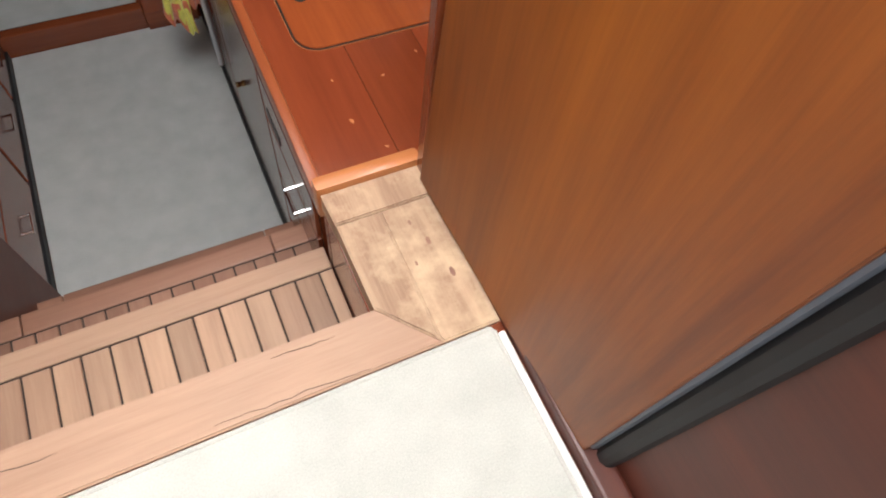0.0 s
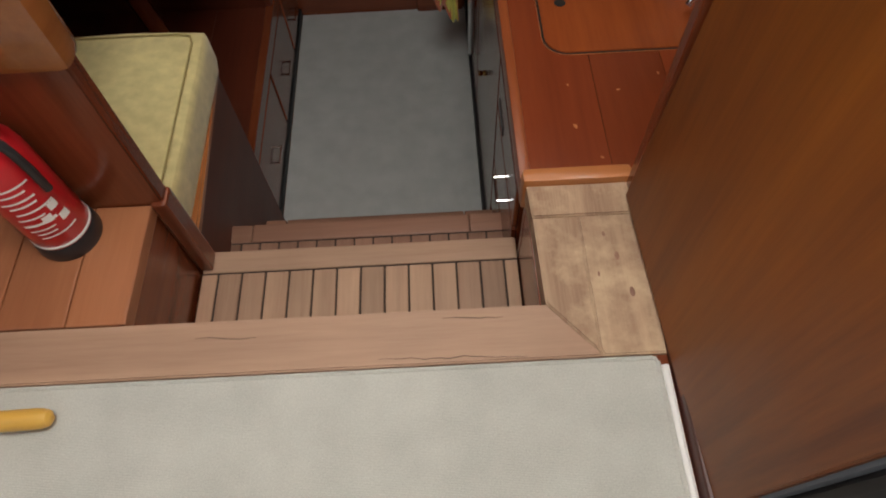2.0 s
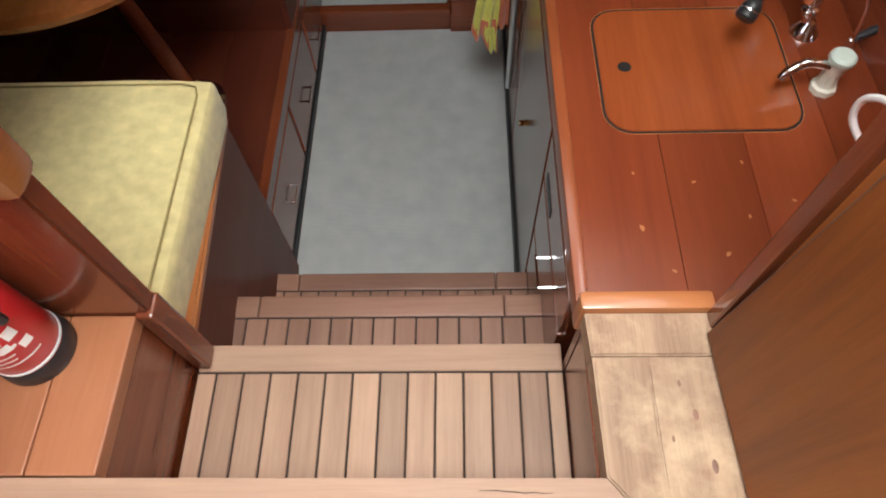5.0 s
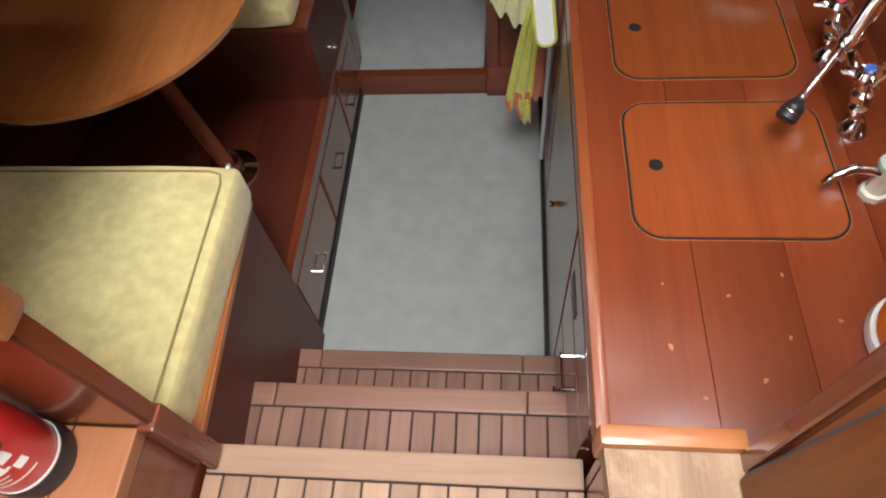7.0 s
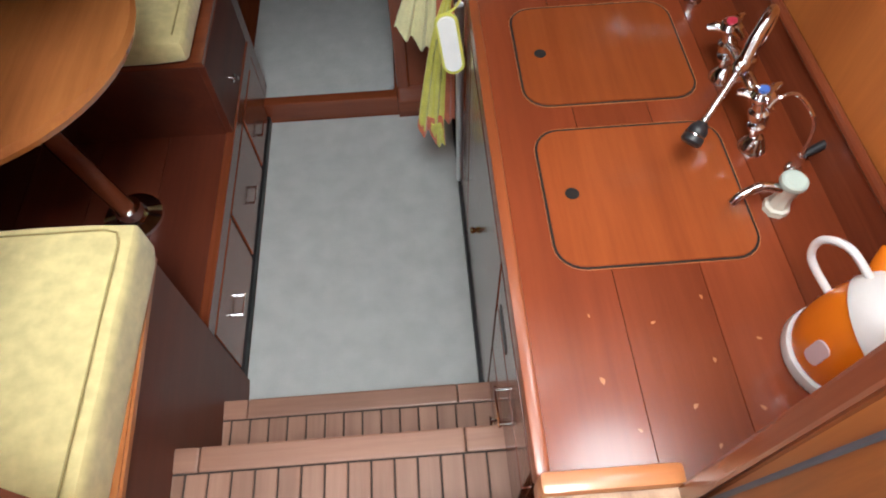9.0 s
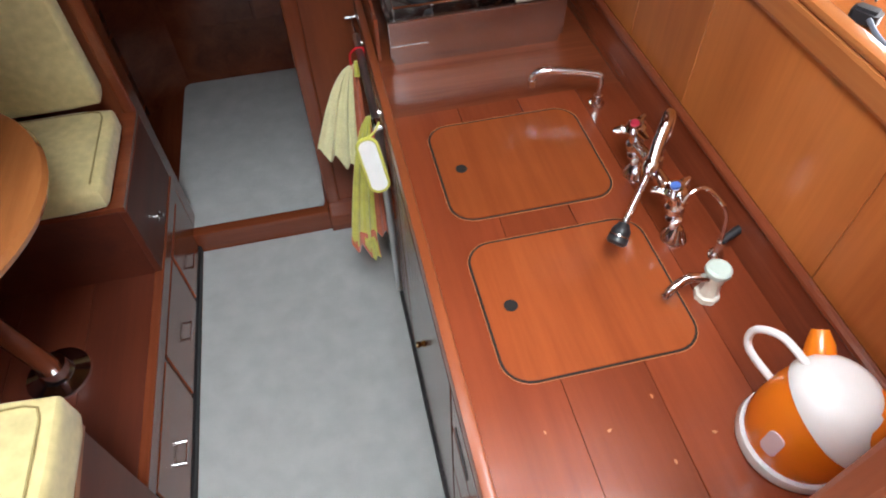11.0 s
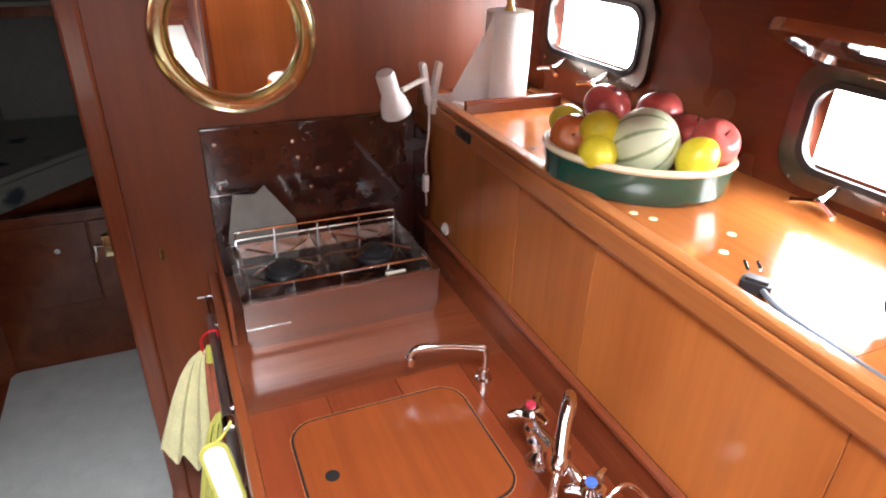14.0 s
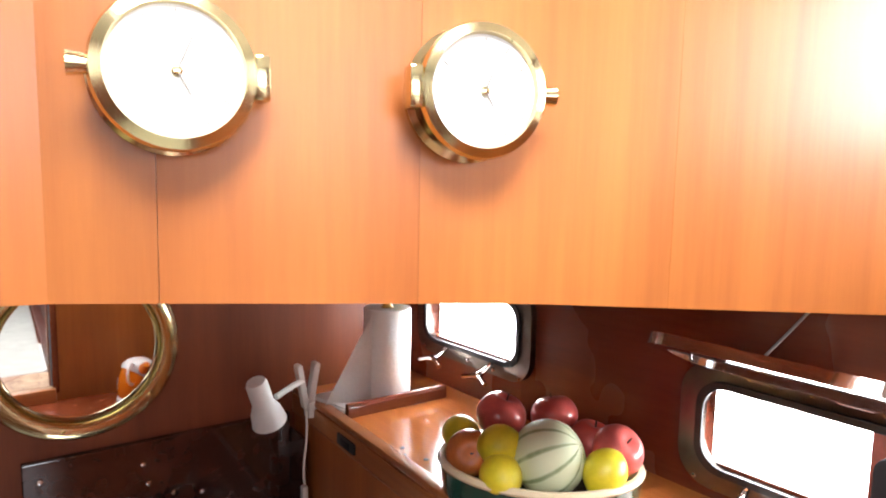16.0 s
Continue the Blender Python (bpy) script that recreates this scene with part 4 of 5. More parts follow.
# ---- grab rail and towels ----
RAIL = thing("towel_rail", "aluminium rail along the worktop front with a hanging pole", "rail")
part("tube", tube([(-0.020, 2.135, 0.862), (-0.018, 2.56, 0.862)], 0.010, 16), M_ALU, RAIL)
part("pole", tube([(-0.020, 2.130, 0.87), (-0.020, 2.128, 0.60), (-0.019, 2.126, 0.215)], 0.0105, 16), M_ALU, RAIL, "hanging aluminium pole")
part("pole_end", tube([(-0.019, 2.126, 0.222), (-0.019, 2.126, 0.212)], 0.0095, 16), M_DARKRUB, RAIL)
for y in (2.20, 2.52):
    part("bracket", tube([(-0.019, y, 0.862), (-0.002, y, 0.862)], [0.007, 0.009], 12), M_CHROME, RAIL)
part("collar", tube([(-0.020, 2.135, 0.862), (-0.020, 2.165, 0.862)], 0.0135, 16), M_CHROME, RAIL)
part("end_pin", tube([(-0.019, 2.56, 0.862), (-0.020, 2.61, 0.866), (-0.020, 2.650, 0.870)], 0.004, 8), M_CHROME, RAIL)
part("end_bar", tube([(-0.040, 2.652, 0.870), (-0.004, 2.652, 0.870)], 0.0045, 8), M_CHROME, RAIL)


def cloth(top, left, right, y, folds, depth, seed, thick=0.004, neck=0.012):
    """A cloth hung from a point (x, z), spreading in folds to its lower corners."""
    b = bmesh.new()
    nu, nv = 36, 18
    sheets = []
    for side in (0, 1):
        g = []
        for j in range(nv + 1):
            v = j / nv
            spread = v ** 0.62
            row = []
            for i in range(nu + 1):
                u = i / nu
                fold = math.sin(u * folds * 6.28 + seed + 0.5 * v) + 0.4 * math.sin(u * folds * 13.1 + seed * 2)
                xb, zb = left[0] + (right[0] - left[0]) * u, left[1] + (right[1] - left[1]) * u
                zb += 0.010 * math.sin(u * folds * 6.28 + seed)
                x = top[0] + (u - 0.5) * neck * (1 - spread) + (xb - top[0]) * spread
                z = top[1] + (zb - top[1]) * v + 0.004 * noise.noise(Vector((u * 6, v * 6, seed)))
                row.append(b.verts.new((x, y + depth * fold * (0.3 + 0.7 * v) + side * thick, z)))
            g.append(row)
        sheets.append(g)
    for k, g in enumerate(sheets):
        for j in range(nv):
            for i in range(nu):
                q = (g[j][i], g[j][i + 1], g[j + 1][i + 1], g[j + 1][i])
                b.faces.new(q if k == 0 else q[::-1])
    f, k = sheets
    rim = [(j, 0) for j in range(nv + 1)] + [(nv, i) for i in range(1, nu + 1)] + [(j, nu) for j in range(nv - 1, -1, -1)] + [(0, i) for i in range(nu - 1, 0, -1)]
    for a, c in zip(rim, rim[1:] + rim[:1]):
        b.faces.new((f[a[0]][a[1]], k[a[0]][a[1]], k[c[0]][c[1]], f[c[0]][c[1]]))
    bmesh.ops.recalc_face_normals(b, faces=b.faces[:])
    return b


T1 = thing("hand_towel", "pale yellow towel gathered on a loop over the rail", "towel", "towels on the rail")
part("cloth", cloth((-0.048, 0.83), (-0.192, 0.54), (-0.072, 0.435), 2.465, 2.6, 0.010, 0.4), M_TOWEL, T1)
part("lining", cloth((-0.036, 0.82), (-0.085, 0.44), (-0.030, 0.43), 2.482, 1.2, 0.006, 1.4), M_TOWELRED, T1, "terracotta lining")
part("loop", tube(arc([(-0.048, 2.467, 0.82), (-0.046, 2.472, 0.862), (-0.020, 2.472, 0.880), (-0.008, 2.472, 0.866), (-0.036, 2.475, 0.82)]), 0.0035, 8), M_REDPAINT, T1, "red hanging loop")
part("tie", tube([(-0.034, 2.462, 0.845), (-0.036, 2.458, 0.80)], [0.006, 0.009], 10), M_TOWEL2, T1, "yellow tie")
T2 = thing("hand_towel", "lime towel with a terracotta border hanging from the rail", "towel", "towels on the rail")
part("cloth", cloth((-0.034, 0.85), (-0.138, 0.40), (-0.064, 0.325), 2.205, 2.2, 0.011, 2.1), M_TOWEL2, T2)
part("border", cloth((-0.100, 0.42), (-0.142, 0.375), (-0.058, 0.295), 2.203, 2.2, 0.011, 2.1, 0.006, 0.07), M_TOWELRED, T2, "terracotta and orange border")
part("border_fold", cloth((-0.085, 0.40), (-0.098, 0.33), (-0.060, 0.288), 2.196, 1.3, 0.006, 0.7, 0.004, 0.03), M_TOWEL2, T2)
part("lining", cloth((-0.030, 0.82), (-0.072, 0.40), (-0.026, 0.37), 2.224, 1.3, 0.006, 0.3), M_TOWELRED, T2, "terracotta lining")
MITT = thing("oven_mitt", "white quilted oven mitt with yellow binding on the rail", "oven mitt")
MITT_AT = Matrix.Translation((-0.047, 2.085, 0.795)) @ pose(0, 0, 0, 0, -8, 0) @ pose(0, 0, 0, 82, 0, 0)
part("quilt", placed(prism(rounded(0.046, 0.155, 0.022, 8), -0.006, 0.008, 0.004), MITT_AT), M_WHITE, MITT)
part("binding", tube([MITT_AT @ Vector((x, y, 0.002)) for x, y in rounded(0.050, 0.160, 0.024, 8)], 0.0045, 8, None, True), M_TOWEL2, MITT, "yellow binding")
part("loop", tube(arc([MITT_AT @ Vector((0, 0.078, 0)), (-0.034, 2.10, 0.884), (-0.016, 2.135, 0.884)]), 0.003, 8), M_TOWEL2, MITT, "yellow hanging loop")

# ---- taps ----
FAUCET = thing("small_tap", "chrome swan-neck tap behind the far sink lid", "tap")
fx, fy = 0.501, 2.047
part("base", placed(lathe([(0.0, 0.0), (0.019, 0.0), (0.019, 0.008), (0.013, 0.012), (0.010, 0.03), (0.0, 0.03)], 24), pose(fx, fy, TOP)), M_CHROME, FAUCET)
part("spout", tube(arc([(fx, fy, TOP + 0.02), (fx, fy, TOP + 0.075), (fx - 0.012, fy + 0.005, TOP + 0.088), (fx - 0.09, fy + 0.03, TOP + 0.094), (fx - 0.135, fy + 0.042, TOP + 0.092), (fx - 0.150, fy + 0.046, TOP + 0.078), (fx - 0.151, fy + 0.046, TOP + 0.062)]), 0.0075, 14), M_CHROME, FAUCET)
part("nozzle", tube([(fx - 0.151, fy + 0.046, TOP + 0.07), (fx - 0.151, fy + 0.046, TOP + 0.052)], 0.010, 14), M_CHROME, FAUCET)

MIXER = thing("mixer_tap", "chrome bridge mixer tap with lever handles and a spray hose", "tap")


def axis(a, b):
    """A frame at a whose z axis points to b."""
    a, b = Vector(a), Vector(b)
    return Matrix.Translation(a) @ (b - a).to_track_quat("Z", "Y").to_matrix().to_4x4()


for y0, y1, tint, tone in ((1.618, 1.634, "blue", (0.05, 0.12, 0.4)), (1.806, 1.815, "red", (0.45, 0.03, 0.06))):
    up = axis((0.496, y0, TOP), (0.469, y1, TOP + 0.142))
    foot = pose(0.496, y0, TOP)
    part("bell", placed(lathe([(0.0, 0.0), (0.028, 0.0), (0.027, 0.005), (0.018, 0.018), (0.011, 0.030), (0.0, 0.032)], 24), foot), M_CHROME, MIXER)
    part("pillar", placed(lathe([(0.009, 0.018), (0.009, 0.042), (0.015, 0.046), (0.016, 0.056), (0.010, 0.060), (0.012, 0.068), (0.018, 0.074), (0.018, 0.088), (0.012, 0.094), (0.010, 0.112), (0.0, 0.113)], 24), up), M_CHROME, MIXER)
    h = part("handle", placed(lathe([(0.0, 0.108), (0.012, 0.110), (0.020, 0.118), (0.022, 0.128), (0.016, 0.137), (0.0, 0.139)], 22), up), M_CHROME, MIXER)
    for k in range(3):
        a = 0.5 + k * 2 * math.pi / 3
        part("spoke", placed(tube([(0.010 * math.cos(a), 0.010 * math.sin(a), 0.122), (0.026 * math.cos(a), 0.026 * math.sin(a), 0.128), (0.042 * math.cos(a), 0.042 * math.sin(a), 0.125)], [0.009, 0.008, 0.005], 10), up), M_CHROME, h)
    part("cap", placed(lathe([(0.0, 0.1415), (0.009, 0.141), (0.0095, 0.137)], 18), up), plain("tap_cap_" + tint, tone, 0.3), h, tint + " cap")
part("bridge", tube(arc([(0.482, 1.628, TOP + 0.080), (0.475, 1.67, TOP + 0.100), (0.468, 1.715, TOP + 0.108), (0.474, 1.76, TOP + 0.100), (0.482, 1.812, TOP + 0.080)]), 0.0125, 14), M_CHROME, MIXER)
part("junction", placed(lathe([(0.0, -0.024), (0.016, -0.022), (0.019, -0.010), (0.019, 0.010), (0.016, 0.022), (0.0, 0.024)], 20), axis((0.466, 1.713, TOP + 0.112), (0.472, 1.72, TOP + 0.2))), M_CHROME, MIXER)
part("neck", tube(arc([(0.470, 1.716, TOP + 0.12), (0.488, 1.732, TOP + 0.19), (0.482, 1.730, TOP + 0.222), (0.462, 1.706, TOP + 0.226), (0.440, 1.680, TOP + 0.202), (0.421, 1.653, TOP + 0.178)]), 0.0105, 14), M_CHROME, MIXER)
part("hose_nut", placed(lathe([(0.0, 0.0), (0.013, 0.0), (0.015, 0.006), (0.014, 0.018), (0.009, 0.026), (0.0, 0.026)], 18), axis((0.424, 1.657, TOP + 0.182), (0.350, 1.580, TOP + 0.10))), M_CHROME, MIXER)
hosepts = arc([(0.415, 1.647, TOP + 0.173), (0.385, 1.616, TOP + 0.140), (0.357, 1.588, TOP + 0.108)], 30)
part("spray_hose", tube(hosepts, [0.0078 if k % 2 else 0.0062 for k in range(len(hosepts))], 12), M_CHROME, MIXER, "ribbed chrome hose")
head = axis((0.358, 1.589, TOP + 0.109), (0.330, 1.560, TOP + 0.077))
part("spray_head", placed(lathe([(0.0, 0.0), (0.010, 0.0), (0.012, 0.006), (0.016, 0.010), (0.0175, 0.018), (0.016, 0.022), (0.0185, 0.026), (0.019, 0.036), (0.015, 0.041), (0.0, 0.041)], 22), head), M_BLACK, MIXER, "black rubber spray head")
part("spray_ring", placed(lathe([(0.0165, 0.0225), (0.0195, 0.0235), (0.0195, 0.0255), (0.0165, 0.0265)], 22), head), M_STEEL, MIXER, "pale ring")

SOAP = thing("soap_pump", "chrome lever tap with a black handle", "tap")
part("base", placed(lathe([(0.0, 0.0), (0.016, 0.0), (0.014, 0.008), (0.008, 0.014), (0.008, 0.04), (0.0, 0.042)], 18), pose(0.553, 1.557, TOP)), M_CHROME, SOAP)
part("spout", tube(arc([(0.553, 1.557, TOP + 0.03), (0.546, 1.562, TOP + 0.10), (0.526, 1.568, TOP + 0.14), (0.500, 1.590, TOP + 0.162), (0.470, 1.588, TOP + 0.158), (0.455, 1.580, TOP + 0.145)]), 0.0038, 10), M_CHROME, SOAP)
part("lever", tube([(0.555, 1.557, TOP + 0.042), (0.580, 1.566, TOP + 0.048), (0.616, 1.578, TOP + 0.054)], [0.006, 0.0085, 0.0085], 12), M_BLACK, SOAP, "black lever")

PUMP = thing("hand_pump", "cream plastic galley hand pump with a chrome spout", "pump")
px, py = 0.490, 1.473
part("base", placed(lathe([(0.0, 0.0), (0.023, 0.0), (0.023, 0.012), (0.018, 0.016), (0.015, 0.045), (0.017, 0.05), (0.0, 0.051)], 8), pose(px, py, TOP)), M_CREAM, PUMP)
part("neck", placed(lathe([(0.015, 0.045), (0.017, 0.050), (0.017, 0.070), (0.0, 0.071)], 24), pose(px, py, TOP)), M_CREAM, PUMP)
part("cap", placed(lathe([(0.0, 0.070), (0.021, 0.070), (0.0235, 0.075), (0.0225, 0.082), (0.018, 0.086), (0.0, 0.088)], 32), pose(px, py, TOP)), M_GREENISH, PUMP, "pale green press cap")
part("spout", tube(arc([(px - 0.012, py, TOP + 0.060), (px - 0.05, py + 0.004, TOP + 0.064), (px - 0.08, py - 0.002, TOP + 0.052), (px - 0.092, py - 0.006, TOP + 0.036)]), 0.0085, 12), M_CHROME, PUMP)

# ---- kettle ----
KETTLE = thing("kettle", "orange and white electric kettle standing on the worktop", "kettle")
kx, ky = 0.487, 1.19
KM = pose(kx, ky, TOP, 0, 0, -35)
part("base", placed(lathe([(0.0, 0.0), (0.082, 0.0), (0.085, 0.006), (0.083, 0.022), (0.078, 0.026), (0.0, 0.026)], 40), KM), M_WHITE, KETTLE)
b = lathe([(0.0, 0.027), (0.078, 0.027), (0.080, 0.04), (0.079, 0.075), (0.072, 0.12), (0.058, 0.158), (0.045, 0.172), (0.0, 0.174)], 40)
for v in b.verts:
    if v.co.x > 0 and v.co.z > 0.10:
        s = (v.co.z - 0.10) / 0.07 * max(0, v.co.x / 0.06 - 0.5)
        v.co.x += 0.05 * min(1, max(0, s))
part("body", placed(b, KM), M_KETTLE, KETTLE)
b = lathe([(0.0, 0.185), (0.040, 0.182), (0.058, 0.168), (0.0745, 0.125), (0.0815, 0.08), (0.081, 0.045), (0.078, 0.035)], 40)
bmesh.ops.bisect_plane(b, geom=b.verts[:] + b.edges[:] + b.faces[:], plane_co=(0, 0.01, 0.118), plane_no=(0, 0.8, -1.0), clear_outer=True)
part("lid_shell", placed(b, pose(kx, ky, TOP, 0, 0, 70)), M_WHITE, KETTLE, "white swooping lid and side")
part("spout", placed(tube([(0.045, 0, 0.135), (0.075, 0, 0.165), (0.092, 0, 0.178)], [0.026, 0.020, 0.012], 14), pose(kx, ky, TOP, 0, 0, 75)), M_KETTLE, KETTLE)
part("handle", placed(tube(arc([(0.045, 0, 0.168), (0.095, 0, 0.185), (0.130, 0, 0.160), (0.124, 0, 0.118), (0.074, 0, 0.092)]), 0.0058, 12), pose(kx, ky, TOP, 0, 0, 115)), M_WHITE, KETTLE, "slim white handle")
part("window", placed(prism(rounded(0.026, 0.05, 0.011), 0, 0.0025, 0.0006), pose(kx, ky, TOP) @ pose(0, 0, 0, 0, 0, -75) @ pose(0, -0.0785, 0.080, 86)), M_GAUGE, KETTLE, "translucent water gauge")
part("cord", tube(arc([(kx + 0.06, ky - 0.04, TOP + 0.008), (kx + 0.10, ky + 0.03, TOP + 0.006), (kx + 0.105, ky + 0.12, TOP + 0.005)]), 0.004, 8), M_WHITE, KETTLE, "white power cord")

# ---- stove ----
STOVE = thing("stove", "two-burner stainless gas stove with pot rails", "stove")
part("front_panel", box(0.050, 0.515, 2.330, 2.345, TOP + 0.022, 1.022, 0.002), M_STEEL, STOVE, "polished steel front panel", False)
part("front_seam", box(0.052, 0.15, 2.327, 2.331, 0.952, 0.955), M_CHROME, STOVE, "", False)
part("body", box(0.055, 0.510, 2.345, 2.63, TOP - 0.002, 1.0, 0.003), M_STOVETOP, STOVE, "", False)
part("front_base", box(0.06, 0.505, 2.338, 2.35, TOP - 0.003, TOP + 0.024), M_STEEL, STOVE, "", False)
part("top_tray", placed(ring(rounded(0.465, 0.300, 0.01), rounded(0.44, 0.275, 0.01), 1.0, 1.020), pose(0.2825, 2.485, 0)), M_CHROME, STOVE, "", False)
for cx in (0.165, 0.40):
    br = part("burner", placed(lathe([(0.0, 1.0), (0.045, 1.0), (0.045, 1.008), (0.032, 1.011), (0.032, 1.020), (0.022, 1.024), (0.0, 1.025)], 28), pose(cx, 2.49, 0)), M_BLACK, STOVE, "black burner")
    for k in range(4):
        a = math.pi / 4 + k * math.pi / 2
        part("pan_support", tube([(cx + 0.025 * math.cos(a), 2.49 + 0.025 * math.sin(a), 1.040), (cx + 0.105 * math.cos(a), 2.49 + 0.095 * math.sin(a), 1.040)], 0.003, 8), M_CHROME, br)
for z in (1.040, 1.062):
    part("pot_rail", tube([(0.072, 2.365, z), (0.495, 2.365, z), (0.495, 2.61, z), (0.072, 2.61, z)] if z < 1.05 else [(0.072, 2.61, z), (0.495, 2.61, z)], 0.0035, 8, None, z < 1.05), M_CHROME, STOVE)
for x in (0.072, 0.17, 0.2825, 0.395, 0.495):
    part("rail_post", tube([(x, 2.61, 1.0), (x, 2.61, 1.064)], 0.0035, 8), M_CHROME, STOVE)
    part("rail_post", tube([(x, 2.365, 1.0), (x, 2.365, 1.041)], 0.0035, 8), M_CHROME, STOVE)
for x in (0.255, 0.31):
    part("cross_bar", tube([(x, 2.365, 1.041), (x, 2.61, 1.041)], 0.003, 8), M_CHROME, STOVE)
for k, x in enumerate((0.16, 0.40)):
    part("tap_knob", placed(lathe([(0.0, 0.0), (0.013, 0.0), (0.011, 0.016), (0.0, 0.018)], 16), pose(x, 2.362, 1.005)), M_BLACK, STOVE, "black gas knob")
part("trim_badge", box(0.385, 0.435, 2.346, 2.356, 1.0215, 1.024, 0.001), M_CREAM, STOVE, "small pale badge")
SPL = thing("splashback", "dark glossy splashback behind the stove with chrome screws", "splashback")
part("panel", box(0.030, 0.585, 2.685, 2.705, TOP, 1.31, 0.003), M_SPLASH, SPL, "", False)
part("side_panel", box(0.585, 0.592, 2.60, 2.70, TOP, 1.27, 0.002), M_SPLASH, SPL, "", False)
part("side_panel", box(0.020, 0.030, 2.36, 2.685, TOP, 1.02, 0.002), M_RED_Y, SPL, "", False)
rnd = random.Random(8)
for x, z in ((0.06, 1.27), (0.555, 1.275), (0.25, 1.26), (0.26, 1.215), (0.31, 1.18), (0.29, 1.13), (0.37, 1.165), (0.06, 1.16)):
    part("screw", placed(lathe([(0.0, 0.004), (0.005, 0.003), (0.006, 0.0)], 10), pose(x, 2.685, z, 90)), M_CHROME, SPL)
part("seam", box(0.032, 0.15, 2.681, 2.686, 1.135, 1.139), M_STEEL, SPL, "", False)
CARD = thing("folded_card", "grey folded sheet leaning behind the stove", "card")
b = prism([(0.055, 0.0), (0.085, 0.14), (0.14, 0.135), (0.165, 0.155), (0.235, 0.055), (0.24, 0.0)], 0, 0.004)
part("sheet", placed(b, pose(0, 2.655, 1.0, 82)), M_CARD, CARD, "", False)

# ---- bulkhead mirror, hook ----
MIR = thing("round_mirror", "round mirror in a polished brass porthole frame", "mirror")
MM = pose(0.143, 2.7095, 1.528, 90)
part("frame", placed(lathe([(0.146, 0.0), (0.190, 0.0), (0.190, 0.012), (0.186, 0.018), (0.170, 0.024), (0.156, 0.022), (0.150, 0.012), (0.1465, 0.011)], 72), MM), M_BRASS, MIR)
part("inner_bead", placed(lathe([(0.1465, 0.008), (0.150, 0.016), (0.146, 0.019), (0.1425, 0.012), (0.143, 0.006)], 72), MM), M_BRASS, MIR)
part("glass", placed(lathe([(0.0, 0.008), (0.1455, 0.008), (0.1455, 0.004), (0.0, 0.004)], 72), MM), M_MIRROR, MIR)
for k in range(6):
    a = k * math.pi / 3 + 0.3
    part("screw", placed(lathe([(0.0, 0.027), (0.004, 0.026), (0.0045, 0.021)], 10), MM @ pose(0.171 * math.cos(a), 0.171 * math.sin(a), 0)), M_BRASS, MIR)
HOOK = thing("coat_hook", "small brass hook screwed to the bulkhead", "hook")
part("plate", placed(prism(rounded(0.014, 0.04, 0.006), 0, 0.003), pose(-0.105, 2.71, 0.985, 90)), M_BRASS, HOOK)
part("peg", tube(arc([(-0.105, 2.707, 0.98), (-0.105, 2.69, 0.975), (-0.105, 2.682, 0.985)]), 0.003, 8), M_BRASS, HOOK)

# ---- clip lamp ----
LAMP = thing("clip_lamp", "white clip-on spot lamp on the shelf end", "lamp")
part("shade", placed(lathe([(0.022, -0.052), (0.028, -0.050), (0.044, -0.060), (0.046, -0.062), (0.040, -0.03), (0.028, -0.005), (0.028, 0.052), (0.024, 0.060), (0.0, 0.062)], 28), pose(0.468, 2.545, 1.402, 12, -20, 0) @ Matrix.Diagonal((0.84, 0.84, 0.92, 1))), M_WHITE, LAMP)
part("arm", tube([(0.50, 2.55, 1.405), (0.55, 2.57, 1.418), (0.575, 2.58, 1.42)], 0.007, 10), M_WHITE, LAMP)
for s in (-1, 1):
    part("clip_jaw", placed(prism(rounded(0.014, 0.11, 0.006), -0.011, 0.011, 0.002), pose(0.588 + s * 0.013, 2.585, 1.405, 90, 0, 0) @ pose(0, 0, 0, 0, 0, s * -10)), M_WHITE, LAMP)
part("clip_foot", box(0.585, 0.606, 2.57, 2.60, 1.330, 1.368, 0.004), M_WHITE, LAMP)
part("cable", tube(arc([(0.58, 2.572, 1.35), (0.575, 2.56, 1.29), (0.572, 2.57, 1.22), (0.578, 2.58, 1.17)]), 0.0028, 8), M_WHITE, LAMP)
part("inline_switch", box(0.571, 0.585, 2.573, 2.591, 1.115, 1.165, 0.004), M_WHITE, LAMP)
part("cable_tail", tube(arc([(0.578, 2.582, 1.116), (0.582, 2.585, 1.09), (0.588, 2.60, 1.065)]), 0.0028, 8), M_WHITE, LAMP)

# ---- kitchen roll ----
ROLL = thing("kitchen_roll", "white kitchen paper roll on a turned wooden holder", "paper roll")
rx, ry = 0.775, 2.54
part("roll", placed(lathe([(0.018, 0.012), (0.056, 0.012), (0.057, 0.016), (0.057, 0.222), (0.055, 0.226), (0.018, 0.226)], 40), pose(rx, ry, SHELF)), M_PAPER, ROLL)
b = bmesh.new()
prev = None
for k in range(13):
    f = k / 12
    q = [b.verts.new((rx - 0.050 - 0.115 * f * t - 0.003 * math.sin(f * 4), ry - 0.02 + 0.02 * f * t, SHELF + 0.224 - (0.212) * t)) for t in (0.04 + 0.0 * f, 0.35, 0.7, 1.0)]
    if prev:
        for i in range(3):
            b.faces.new((prev[i], q[i], q[i + 1], prev[i + 1]))
    prev = q
bmesh.ops.solidify(b, geom=b.faces[:], thickness=0.0012)
part("loose_sheet", b, M_PAPER, ROLL, "hanging loose sheet")
